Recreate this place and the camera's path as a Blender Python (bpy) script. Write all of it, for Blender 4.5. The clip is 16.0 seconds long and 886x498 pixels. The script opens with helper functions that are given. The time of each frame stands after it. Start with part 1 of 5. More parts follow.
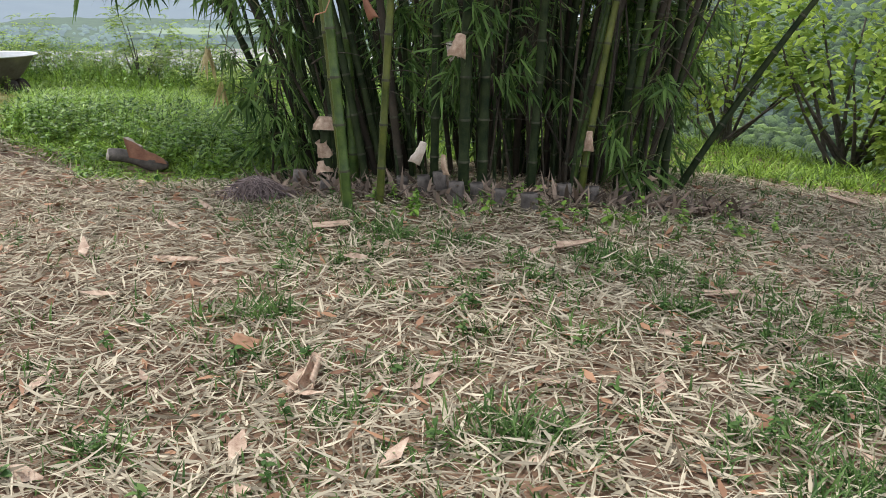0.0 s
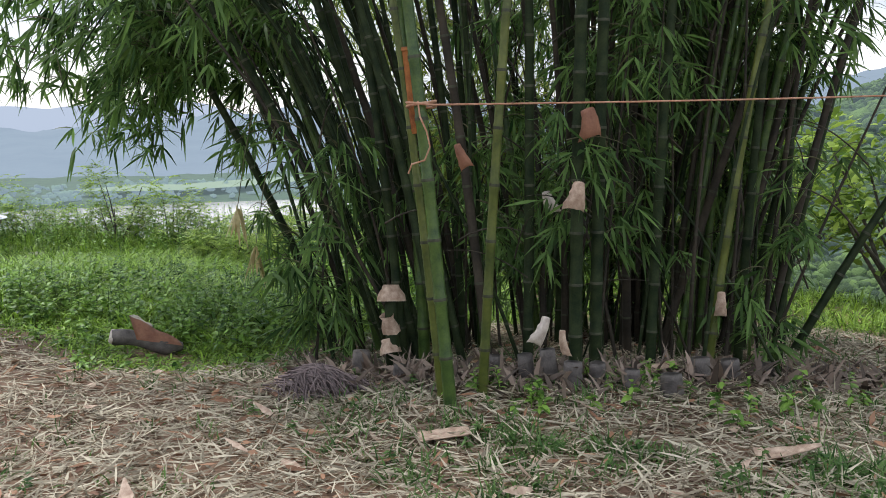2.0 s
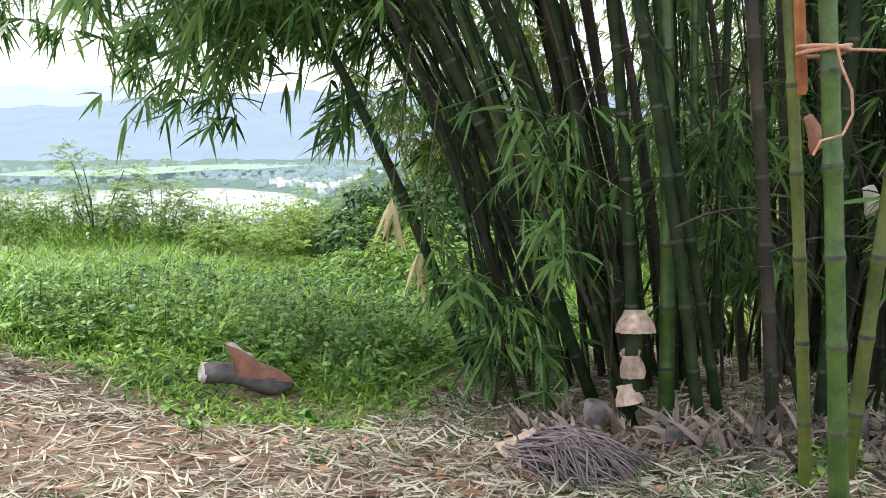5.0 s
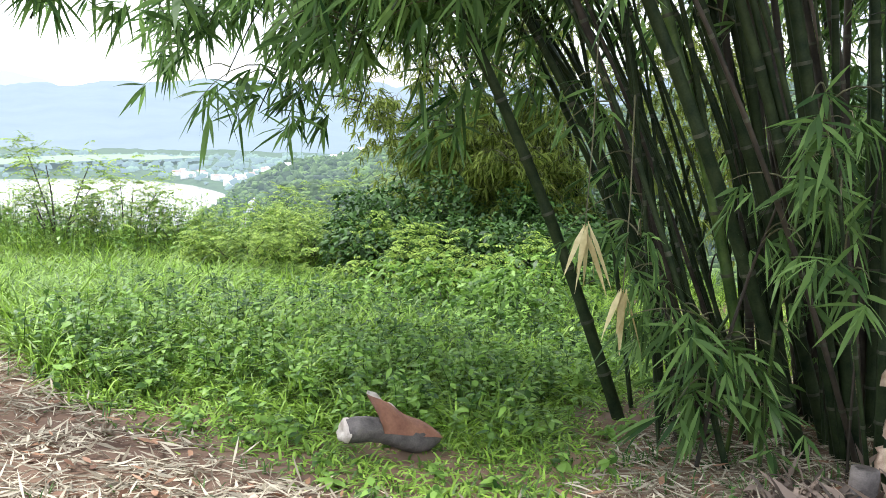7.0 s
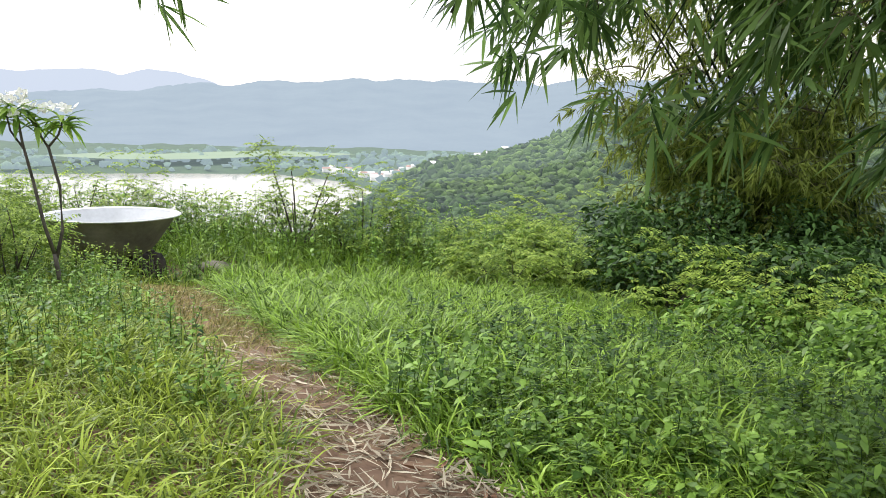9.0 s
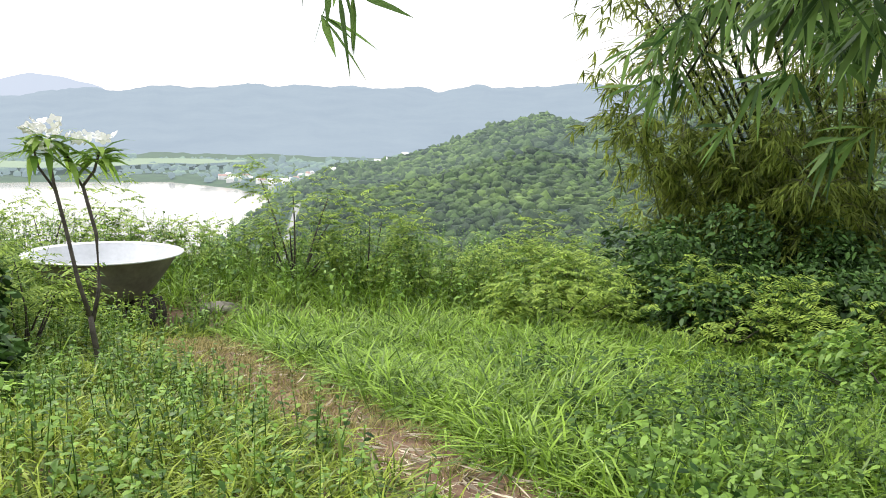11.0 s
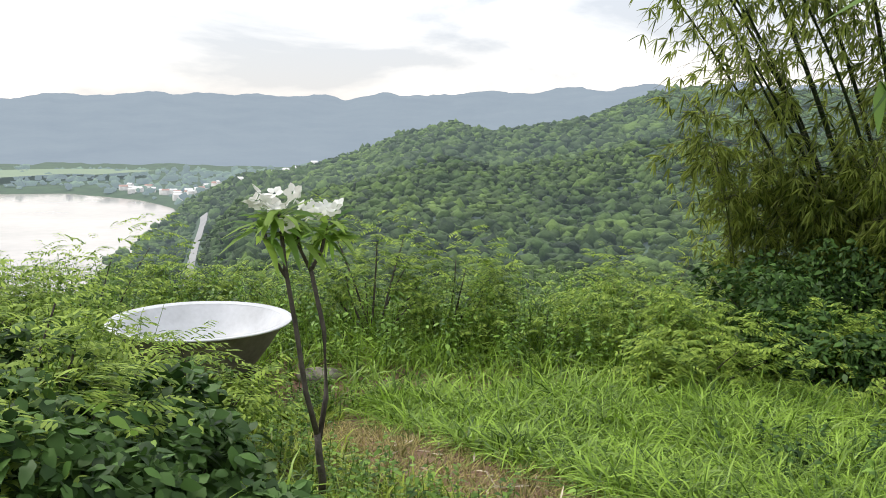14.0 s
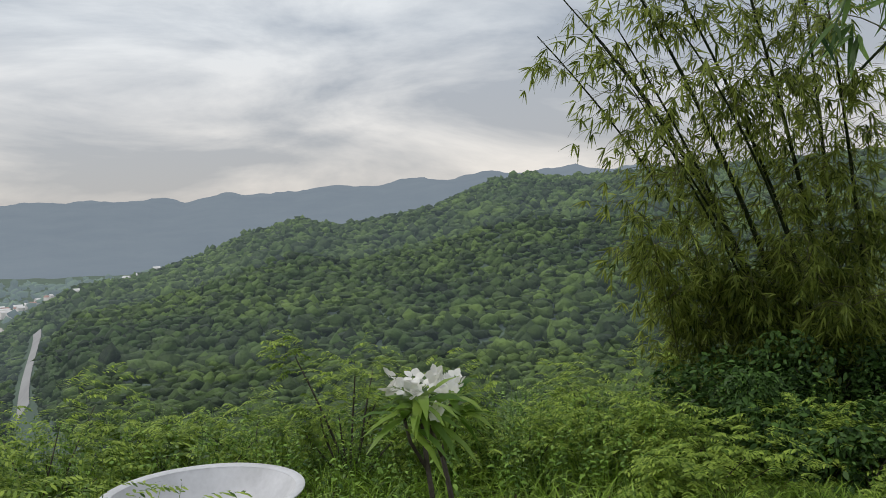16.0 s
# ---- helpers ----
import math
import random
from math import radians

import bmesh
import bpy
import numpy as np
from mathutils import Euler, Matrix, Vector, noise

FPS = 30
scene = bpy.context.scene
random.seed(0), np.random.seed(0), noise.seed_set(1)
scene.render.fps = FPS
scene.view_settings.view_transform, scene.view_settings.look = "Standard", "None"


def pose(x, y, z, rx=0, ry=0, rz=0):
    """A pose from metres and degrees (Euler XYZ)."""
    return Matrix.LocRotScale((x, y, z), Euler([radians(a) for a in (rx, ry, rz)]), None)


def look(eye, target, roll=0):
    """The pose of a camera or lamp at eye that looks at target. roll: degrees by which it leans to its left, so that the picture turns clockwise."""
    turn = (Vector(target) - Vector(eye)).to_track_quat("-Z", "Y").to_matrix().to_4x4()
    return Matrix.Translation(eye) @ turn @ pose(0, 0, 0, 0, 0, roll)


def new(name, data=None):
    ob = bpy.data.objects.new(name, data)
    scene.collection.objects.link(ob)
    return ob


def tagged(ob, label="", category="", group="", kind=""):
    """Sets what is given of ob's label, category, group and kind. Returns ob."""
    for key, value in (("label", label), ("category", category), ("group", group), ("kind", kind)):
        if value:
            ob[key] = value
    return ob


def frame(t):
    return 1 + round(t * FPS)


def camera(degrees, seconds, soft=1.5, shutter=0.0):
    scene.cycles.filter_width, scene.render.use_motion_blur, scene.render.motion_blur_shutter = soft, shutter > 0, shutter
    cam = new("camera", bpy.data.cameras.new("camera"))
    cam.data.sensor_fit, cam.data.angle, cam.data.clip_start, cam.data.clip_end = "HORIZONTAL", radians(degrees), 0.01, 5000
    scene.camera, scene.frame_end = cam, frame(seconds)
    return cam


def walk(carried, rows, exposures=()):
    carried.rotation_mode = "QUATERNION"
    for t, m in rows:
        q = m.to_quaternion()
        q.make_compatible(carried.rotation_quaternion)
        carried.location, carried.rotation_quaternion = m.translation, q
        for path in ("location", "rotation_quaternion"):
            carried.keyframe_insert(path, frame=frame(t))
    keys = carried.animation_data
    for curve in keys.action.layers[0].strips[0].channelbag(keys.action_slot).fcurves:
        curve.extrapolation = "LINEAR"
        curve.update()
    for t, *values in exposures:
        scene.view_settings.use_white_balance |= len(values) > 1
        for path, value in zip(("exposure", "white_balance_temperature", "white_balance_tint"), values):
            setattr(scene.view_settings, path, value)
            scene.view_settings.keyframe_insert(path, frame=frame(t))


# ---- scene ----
cam = camera(54.6, 16.0, soft=0.9)
PATH = [
    (0, (1.552, 0.354, 1.889), (1.354, 2.251, 1.29), 0.3),
    (0.5, (1.314, 0.689, 1.893), (1.018, 2.597, 1.374), 0.9),
    (1, (1.025, 0.944, 1.856), (0.748, 2.876, 1.419), 0.4),
    (1.5, (0.773, 1.26, 1.818), (0.574, 3.219, 1.471), -1.1),
    (2, (0.464, 1.608, 1.835), (0.365, 3.587, 1.561), -1.3),
    (2.5, (0.186, 1.886, 1.831), (0.268, 3.867, 1.562), -0.7),
    (3, (-0.113, 2.169, 1.805), (-0.005, 4.149, 1.55), 0.2),
    (3.5, (-0.455, 2.385, 1.76), (-0.379, 4.368, 1.515), 1.2),
    (4, (-0.725, 2.628, 1.693), (-0.636, 4.609, 1.435), 1.1),
    (4.5, (-0.991, 2.944, 1.723), (-0.958, 4.924, 1.449), -0.3),
    (4.7, (-1.122, 3.08, 1.725), (-1.078, 5.059, 1.437), -0.2),
    (7, (-2.703, 4.2, 1.78), (-2.414, 6.155, 1.473), 1.2),
    (7.5, (-2.999, 4.6, 1.8), (-2.956, 6.577, 1.501), 1.3),
    (8, (-3.42, 4.777, 1.831), (-3.435, 6.752, 1.52), 1.2),
    (8.5, (-3.84, 5.1, 1.82), (-3.917, 7.073, 1.502), 1.2),
    (10.8, (-5.607, 6.364, 1.934), (-5.331, 8.322, 1.638), 2.1),
    (11, (-5.756, 6.485, 1.954), (-5.559, 8.453, 1.656), 1.3),
    (11.5, (-6.177, 6.764, 2.011), (-6.176, 8.742, 1.715), 0.6),
    (12, (-6.511, 6.951, 2.056), (-6.407, 8.925, 1.751), 2.4),
    (12.5, (-6.733, 7.222, 2.086), (-6.509, 9.189, 1.8), 2.6),
    (13, (-7.042, 7.526, 2.108), (-6.751, 9.485, 1.833), 3.0),
    (13.5, (-7.388, 7.667, 2.172), (-6.98, 9.601, 1.871), 3.0),
    (14, (-7.777, 7.884, 2.205), (-7.372, 9.823, 1.929), 1.1),
    (14.5, (-8.202, 8.106, 2.29), (-7.809, 10.05, 2.031), 0.8),
    (15, (-8.519, 8.198, 2.415), (-8.057, 10.127, 2.159), 0.6),
    (15.5, (-8.733, 8.443, 2.538), (-8.169, 10.357, 2.403), -1.6),
    (16, (-8.97, 8.615, 2.56), (-8.229, 10.471, 2.492), -2.3),
]
EXPOSURES = [(0.0, 0.9, 6400, 10), (0.5, 1.02, 6250, 10), (1.0, 0.88, 6200, 10), (1.5, 0.72, 6150, 10), (2.4, 0.88, 6050, 10), (3.0, 1.33, 6000, 10), (4.5, 1.45, 6050, 10), (7.0, 1.65, 6050, 10), (7.5, 1.22, 6050, 10), (8.0, 1.12, 6250, 10), (8.5, 1.08, 6450, 10),
             (11.0, 1.12, 6550, 10), (11.5, 0.64, 6500, 10), (12.5, 0.45, 6500, 10), (13.5, 0.5, 6500, 10), (14.0, 0.72, 6550, 10), (14.5, 0.48, 6550, 10), (15.0, 0.34, 6500, 10), (16.0, -0.12, 6500, 10)]
walk(cam, [(t, look(eye, target, roll)) for t, eye, target, roll in PATH], EXPOSURES)

# ---- world, sun ----
SUN_EL, SUN_AZ = 55.0, -55.0     # degrees; azimuth from +y towards +x
world = bpy.data.worlds.new("sky")
scene.world = world
world.use_nodes = True
wn, wl = world.node_tree.nodes, world.node_tree.links
wn.clear()


def wnode(kind, **values):
    n = wn.new(kind)
    for k, v in values.items():
        n.inputs[k].default_value = v
    return n


sky = wn.new("ShaderNodeTexSky")
sky.sky_type = "NISHITA"
sky.sun_disc = False
sky.sun_elevation = radians(SUN_EL)
sky.sun_rotation = radians(SUN_AZ)
coord = wn.new("ShaderNodeTexCoord")
stretch = wn.new("ShaderNodeMapping")
stretch.inputs["Scale"].default_value = (1.0, 1.0, 3.6)
cloud = wnode("ShaderNodeTexNoise", Scale=2.6, Detail=9.0, Roughness=0.56, Distortion=0.35)
ramp = wn.new("ShaderNodeValToRGB")
ramp.color_ramp.elements[0].position, ramp.color_ramp.elements[0].color = 0.40, (0.56, 0.59, 0.64, 1)
ramp.color_ramp.elements[1].position, ramp.color_ramp.elements[1].color = 0.60, (1.05, 1.04, 1.03, 1)
skylight = wnode("ShaderNodeBackground", Strength=0.10)
cloudlight = wnode("ShaderNodeBackground", Strength=0.93)
both = wn.new("ShaderNodeMixShader")
both.inputs[0].default_value = 0.88
wout = wn.new("ShaderNodeOutputWorld")
wl.new(coord.outputs["Generated"], stretch.inputs["Vector"])
wl.new(stretch.outputs[0], cloud.inputs["Vector"])
wl.new(cloud.outputs["Fac"], ramp.inputs[0])
split = wn.new("ShaderNodeSeparateXYZ")
wl.new(coord.outputs["Generated"], split.inputs[0])
warm = wn.new("ShaderNodeValToRGB")
warm.color_ramp.elements[0].position, warm.color_ramp.elements[0].color = 0.02, (1.0, 0.93, 0.86, 1)
warm.color_ramp.elements[1].position, warm.color_ramp.elements[1].color = 0.22, (0.93, 0.97, 1.0, 1)
wl.new(split.outputs["Z"], warm.inputs[0])
tintmix = wn.new("ShaderNodeMix")
tintmix.data_type, tintmix.blend_type = "RGBA", "MULTIPLY"
tintmix.inputs[0].default_value = 1.0
wl.new(ramp.outputs[0], tintmix.inputs[6])
wl.new(warm.outputs[0], tintmix.inputs[7])
wl.new(tintmix.outputs[2], cloudlight.inputs["Color"])
wl.new(sky.outputs[0], skylight.inputs["Color"])
wl.new(skylight.outputs[0], both.inputs[1])
wl.new(cloudlight.outputs[0], both.inputs[2])
wl.new(both.outputs[0], wout.inputs[0])

sun = new("sun", bpy.data.lights.new("sun", "SUN"))
sun.data.energy, sun.data.angle, sun.data.color = 1.7, radians(10), (1.0, 0.95, 0.88)
az, el = radians(SUN_AZ), radians(SUN_EL)
sun.matrix_world = look((math.sin(az) * math.cos(el) * 60, math.cos(az) * math.cos(el) * 60, math.sin(el) * 60), (0, 0, 0))


# ---- materials ----
def material(name, dark, light, scale=8.0, rough=0.7, bump=0.2, spread=0.25, detail=6.0, metal=0.0, island=False, through_light=0.0, fine=0.0):
    """A surface that wanders between two colours at two scales, with relief; island: each loose piece takes its own shade."""
    m = bpy.data.materials.new(name)
    m.use_nodes = True
    n, l = m.node_tree.nodes, m.node_tree.links
    p = n["Principled BSDF"]
    out = n["Material Output"]
    co = n.new("ShaderNodeTexCoord")
    a = n.new("ShaderNodeTexNoise")
    a.inputs["Scale"].default_value, a.inputs["Detail"].default_value = scale, detail
    b = n.new("ShaderNodeTexNoise")
    b.inputs["Scale"].default_value, b.inputs["Detail"].default_value = scale * 9, 3.0
    l.new(co.outputs["Object"], a.inputs["Vector"])
    l.new(co.outputs["Object"], b.inputs["Vector"])
    add = n.new("ShaderNodeMath")
    add.operation = "MULTIPLY_ADD"
    add.inputs[1].default_value = 0.35
    l.new(b.outputs["Fac"], add.inputs[0])
    l.new(a.outputs["Fac"], add.inputs[2])
    src = add.outputs[0]
    low, high = 0.42, 0.95
    if island:
        g = n.new("ShaderNodeNewGeometry")
        mix = n.new("ShaderNodeMath")
        mix.operation = "MULTIPLY_ADD"
        mix.inputs[1].default_value = 0.75
        l.new(g.outputs["Random Per Island"], mix.inputs[0])
        half = n.new("ShaderNodeMath")
        half.operation = "MULTIPLY"
        half.inputs[1].default_value = 0.42
        l.new(src, half.inputs[0])
        l.new(half.outputs[0], mix.inputs[2])
        src = mix.outputs[0]
        low, high = 0.2, 1.1
    r = n.new("ShaderNodeValToRGB")
    r.color_ramp.elements[0].position, r.color_ramp.elements[0].color = low, (*dark, 1)
    r.color_ramp.elements[1].position, r.color_ramp.elements[1].color = high, (*light, 1)
    l.new(src, r.inputs[0])
    l.new(r.outputs[0], p.inputs["Base Color"])
    p.inputs["Roughness"].default_value = rough
    p.inputs["Metallic"].default_value = metal
    p.inputs["Specular IOR Level"].default_value = 0.5 if not through_light else 0.22
    if bump:
        bm_ = n.new("ShaderNodeBump")
        bm_.inputs["Strength"].default_value, bm_.inputs["Distance"].default_value = bump, 0.02
        l.new(add.outputs[0], bm_.inputs["Height"])
        l.new(bm_.outputs[0], p.inputs["Normal"])
    if through_light:
        t = n.new("ShaderNodeBsdfTranslucent")
        l.new(r.outputs[0], t.inputs["Color"])
        mx = n.new("ShaderNodeMixShader")
        mx.inputs[0].default_value = through_light
        l.new(p.outputs[0], mx.inputs[1])
        l.new(t.outputs[0], mx.inputs[2])
        l.new(mx.outputs[0], out.inputs[0])
    return m


def distant(name, dark, light, haze, haze_glow, scale):
    """A far surface with its air haze mixed in as a flat glow."""
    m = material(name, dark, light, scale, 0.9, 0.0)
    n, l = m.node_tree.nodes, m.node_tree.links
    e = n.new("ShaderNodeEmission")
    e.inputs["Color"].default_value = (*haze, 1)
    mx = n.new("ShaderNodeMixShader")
    mx.inputs[0].default_value = haze_glow
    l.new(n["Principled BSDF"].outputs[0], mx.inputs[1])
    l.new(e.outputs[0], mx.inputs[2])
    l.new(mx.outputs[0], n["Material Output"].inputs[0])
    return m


# ---- mesh helpers ----
def mesh_np(name, verts, faces, mats, smooth=False, index=None):
    """A mesh from arrays: faces all of one size."""
    me = bpy.data.meshes.new(name)
    verts, faces = np.asarray(verts, np.float32), np.asarray(faces, np.int32)
    k = faces.shape[1]
    me.vertices.add(len(verts))
    me.vertices.foreach_set("co", verts.ravel())
    me.loops.add(faces.size)
    me.loops.foreach_set("vertex_index", faces.ravel())
    me.polygons.add(len(faces))
    me.polygons.foreach_set("loop_start", np.arange(0, faces.size, k, dtype=np.int32))
    for m in mats if isinstance(mats, (list, tuple)) else [mats]:
        me.materials.append(m)
    if index is not None:
        me.polygons.foreach_set("material_index", np.asarray(index, np.int32))
    if smooth:
        me.polygons.foreach_set("use_smooth", np.ones(len(faces), bool))
    me.update(calc_edges=True)
    me.validate()
    return me


# ---- the lie of the land ----
KNOWN = np.array([
    (1.35, 0.3, 0.62), (0.3, 1.6, 0.50), (-0.9, 2.7, 0.40), (-2.6, 4.7, 0.24), (-3.9, 5.3, 0.36), (-5.8, 6.6, 0.52),
    (-6.8, 7.3, 0.62), (-8.2, 8.3, 0.84), (-8.9, 9.0, 1.00), (1.7, 5.0, 0.34), (0.15, 5.5, 0.29), (-0.8, 6.7, 0.19),
    (0.3, 6.3, 0.33), (1.6, 6.75, 0.27), (2.5, 7.85, 0.04), (3.0, 8.5, 0.0), (-1.9, 8.2, 0.03), (-7.5, 12.4, 0.18), (-7.2, 16.5, -0.2),
    (-8.2, 15.3, -0.25), (-1.0, 12.0, -0.3), (4.0, 14.0, -0.6)])
A_ = np.c_[np.ones(len(KNOWN)), KNOWN[:, :2]]
PLANE = np.linalg.lstsq(A_, KNOWN[:, 2], rcond=None)[0]
REST = KNOWN[:, 2] - A_ @ PLANE
BEAR = [-180, -100, -60, -8, -4.2, 1.7, 5.4, 8.8, 12, 14.9, 18.2, 21.1, 24.1, 27, 29.5, 40, 60, 100, 180]
RIDGE = [-60, -60, -80, -80, -57, -45, -29, -6, 7, -2, 6, 15, 35, 45, 39, 44, 54, 0, -60]


def land(x, y):
    """Height of the ground."""
    x, y = np.asarray(x, float), np.asarray(y, float)
    d2 = (x[..., None] - KNOWN[:, 0]) ** 2 + (y[..., None] - KNOWN[:, 1]) ** 2
    w = 1 / (d2 + 0.6) ** 1.6
    near = PLANE[0] + PLANE[1] * np.clip(x, -16, 14) + PLANE[2] * np.clip(y, -12, 22) + (w * REST).sum(-1) / (w.sum(-1) + 0.004)
    dx, dy = x + 5, y - 7
    r = np.hypot(dx, dy) + 1e-6
    b = np.degrees(np.arctan2(dx, dy))
    ridge = np.interp(b, BEAR, RIDGE)
    bay = np.clip((-b - 2) / 4, 0, 1) * np.clip((b + 110) / 30, 0, 1)
    lr = np.log(r)
    shore = np.interp(b, [-40, -14, -10.5, -9.5, -8.6, -6.5, -5], [420, 470, 520, 660, 640, 830, 960]) + 12 * np.sin(b * 3.1) * np.sin(b * 1.3)
    rr = np.log([12, 16, 22, 40, 100, 300, 430, 480, 860, 960, 1700, 6000])
    beach = np.interp(b, [-60, -12, -8, -5.5], [1320, 1240, 1130, 985])
    zb = np.interp(lr, rr, [0, -0.6, -2.5, -9, -30, -72, -84, -87, -87, -87, -84, -70])
    zb = np.where((r > shore - 25) & (r < beach), np.minimum(zb, np.interp(r - shore, [-25, 0, 40], [-84, -91, -96]) + np.interp(beach - r, [0, 50], [8, 0])), zb)
    f = np.interp(lr, np.log([250, 420, 900]), [0, 0.2, 1])
    zv = np.interp(lr, rr, [0, -0.5, -2.2, -8, -24, -41, -41, -41, -41, -41, -41, -41]) + f * (ridge + 41)
    back = np.interp(lr, np.log([900, 1500, 1900]), [0, 1, 1])
    zv = zv * (1 - back) + back * -84
    far = zb * bay + zv * (1 - bay)
    behind = np.clip((np.abs(b) - 75) / 35, 0, 1)
    far = far * (1 - behind)
    return near * np.clip(1.35 - r / 60, 0, 1) + far


def gz(x, y):
    return float(land(np.array([x]), np.array([y]))[0])


soil = material("soil", (0.10, 0.055, 0.035), (0.26, 0.16, 0.10), 1.2, 0.95, 0.6)
# The far slope's blue haze is a faint emission in its material.
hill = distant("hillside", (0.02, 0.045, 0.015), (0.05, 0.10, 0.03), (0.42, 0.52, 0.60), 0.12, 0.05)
rings = np.concatenate([np.arange(0.25, 22, 0.25), np.geomspace(22, 4800, 110)])
turns = np.linspace(-np.pi, np.pi, 361)[:-1]
R_, B_ = np.meshgrid(rings, turns, indexing="ij")
X_, Y_ = -5 + R_ * np.sin(B_), 7 + R_ * np.cos(B_)
Z_ = land(X_, Y_)
V_ = np.c_[X_.ravel(), Y_.ravel(), Z_.ravel()]
I_ = np.arange(len(rings) * 360).reshape(len(rings), 360)
J_ = np.roll(I_, -1, 1)
F_ = np.stack([I_[:-1], I_[1:], J_[1:], J_[:-1]], -1).reshape(-1, 4)
centre = len(V_)
V_ = np.r_[V_, [[-5, 7, gz(-5, 7)]]]
F_ = np.r_[F_, np.stack([I_[0, 0::2], J_[0, 0::2], np.roll(I_[0, 0::2], -1), np.full(180, centre)], -1)]
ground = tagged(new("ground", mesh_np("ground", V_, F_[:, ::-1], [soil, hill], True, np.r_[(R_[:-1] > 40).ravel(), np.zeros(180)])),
                "sloping brown earth running down to a green valley", "ground", kind="structure")

water = material("bay_water", (0.40, 0.37, 0.34), (0.55, 0.50, 0.46), 0.01, 0.12, 0.02)
water.node_tree.nodes["Principled BSDF"].inputs["Specular IOR Level"].default_value = 0.25
wat = np.array([(-2500, 200, -90.5), (60, 200, -90.5), (60, 1500, -90.5), (-2500, 1500, -90.5)])
tagged(new("bay_water", mesh_np("bay_water", wat, [[0, 1, 2, 3]], water)), "pale calm bay under a cloudy sky", "water", kind="structure")

# far mountains, air haze painted on as bluish emission
def range_mesh(bearings, rises, radii, shape, far, rough, seed):
    mb = np.radians(np.linspace(-75, 75, 600))
    mr, mf = np.array(radii, float), np.array(shape, float)
    top = far * np.interp(np.degrees(mb), bearings, rises)
    z = np.zeros((len(mr), len(mb)))
    for i in range(len(mr)):
        for j in range(len(mb)):
            k = noise.fractal(Vector((mb[j] * 22, i * 0.35, seed)), 0.8, 2.1, 5)
            z[i, j] = -92 + (top[j] + 92) * mf[i] + k * rough * (0.3 + mf[i])
    v = np.stack([-5 + mr[:, None] * np.sin(mb), 7 + mr[:, None] * np.cos(mb), z], -1).reshape(-1, 3)
    n = np.arange(z.size).reshape(z.shape)
    return v, np.stack([n[:-1, :-1], n[:-1, 1:], n[1:, 1:], n[1:, :-1]], -1).reshape(-1, 4)


MB = [-180, -60, -27, -20, -16, -14.9, -7.3, 0, 5.1, 7.4, 15.6, 23.8, 30.8, 50, 180]
ME = [0.01, 0.012, 0.010, 0.018, 0.0245, 0.027, 0.034, 0.035, 0.0316, 0.0395, 0.043, 0.051, 0.055, 0.04, 0.02]
mountain = distant("haze_glow_mountain", (0.02, 0.045, 0.035), (0.11, 0.14, 0.115), (0.27, 0.325, 0.40), 0.70, 0.006)
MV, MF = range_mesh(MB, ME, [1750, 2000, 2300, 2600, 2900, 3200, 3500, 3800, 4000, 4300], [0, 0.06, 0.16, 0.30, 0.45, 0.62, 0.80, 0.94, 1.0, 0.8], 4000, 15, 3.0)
tagged(new("mountain_backdrop", mesh_np("mountains", MV, MF, mountain, True)), "wooded mountain range across the bay with blue haze painted in", "mountain", kind="structure")
# More haze emission here, so the rear peaks come out paler.
pale = distant("haze_glow_peak", (0.05, 0.07, 0.06), (0.08, 0.10, 0.09), (0.36, 0.40, 0.48), 0.85, 0.004)
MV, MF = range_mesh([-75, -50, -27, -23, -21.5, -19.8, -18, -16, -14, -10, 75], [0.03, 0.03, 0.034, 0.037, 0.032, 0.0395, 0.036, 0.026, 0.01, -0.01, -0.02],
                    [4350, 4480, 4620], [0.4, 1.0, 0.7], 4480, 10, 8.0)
tagged(new("far_mountain_backdrop", mesh_np("far_mountains", MV, MF, pale, True)), "mountain peaks behind the range, paled by painted haze", "mountain", kind="structure")


# ---- vectorised shapes ----
rng = np.random.default_rng(7)
PROFILE = {"grass": [0.7, 1.0, 0.72, 0.05], "leaf": [0.12, 1.0, 0.72, 0.04], "ovate": [0.18, 1.0, 0.8, 0.05], "litter": [0.3, 1.0, 0.12], "leaflet": [0.3, 1.0, 0.25]}


def blades(base, ang, tilt, length, width, droop, shape="grass", roll=None):
    """Many leaves or blades: each a curved tapering strip. Returns vertices and faces."""
    base = np.asarray(base, float)
    n = len(base)
    prof = np.array(PROFILE[shape])
    k = len(prof)
    s = np.linspace(0, 1, k)
    ang, tilt, length, width, droop = (np.broadcast_to(np.asarray(v, float), (n,)) for v in (ang, tilt, length, width, droop))
    h = np.stack([np.cos(ang), np.sin(ang), 0 * ang], -1)
    d = h * np.sin(tilt)[:, None] + np.array([0, 0, 1.0]) * np.cos(tilt)[:, None]
    side = np.stack([-np.sin(ang), np.cos(ang), 0 * ang], -1)
    if roll is not None:
        roll = np.broadcast_to(np.asarray(roll, float), (n,))[:, None]
        side = side * np.cos(roll) + np.cross(d, side) * np.sin(roll)
    line = base[:, None] + length[:, None, None] * s[None, :, None] * d[:, None]
    line[:, :, 2] -= (droop * length)[:, None] * s[None] ** 2
    if shape == "grass":
        line += (0.7 * droop * length)[:, None, None] * (s ** 2)[None, :, None] * h[:, None]
    off = side[:, None] * (width[:, None] * prof[None] / 2)[:, :, None]
    v = np.stack([line - off, line + off], 2).reshape(-1, 3)
    i = (np.arange(n) * 2 * k)[:, None] + (np.arange(k - 1) * 2)[None]
    f = np.stack([i, i + 2, i + 3, i + 1], -1).reshape(-1, 4)
    return v, f


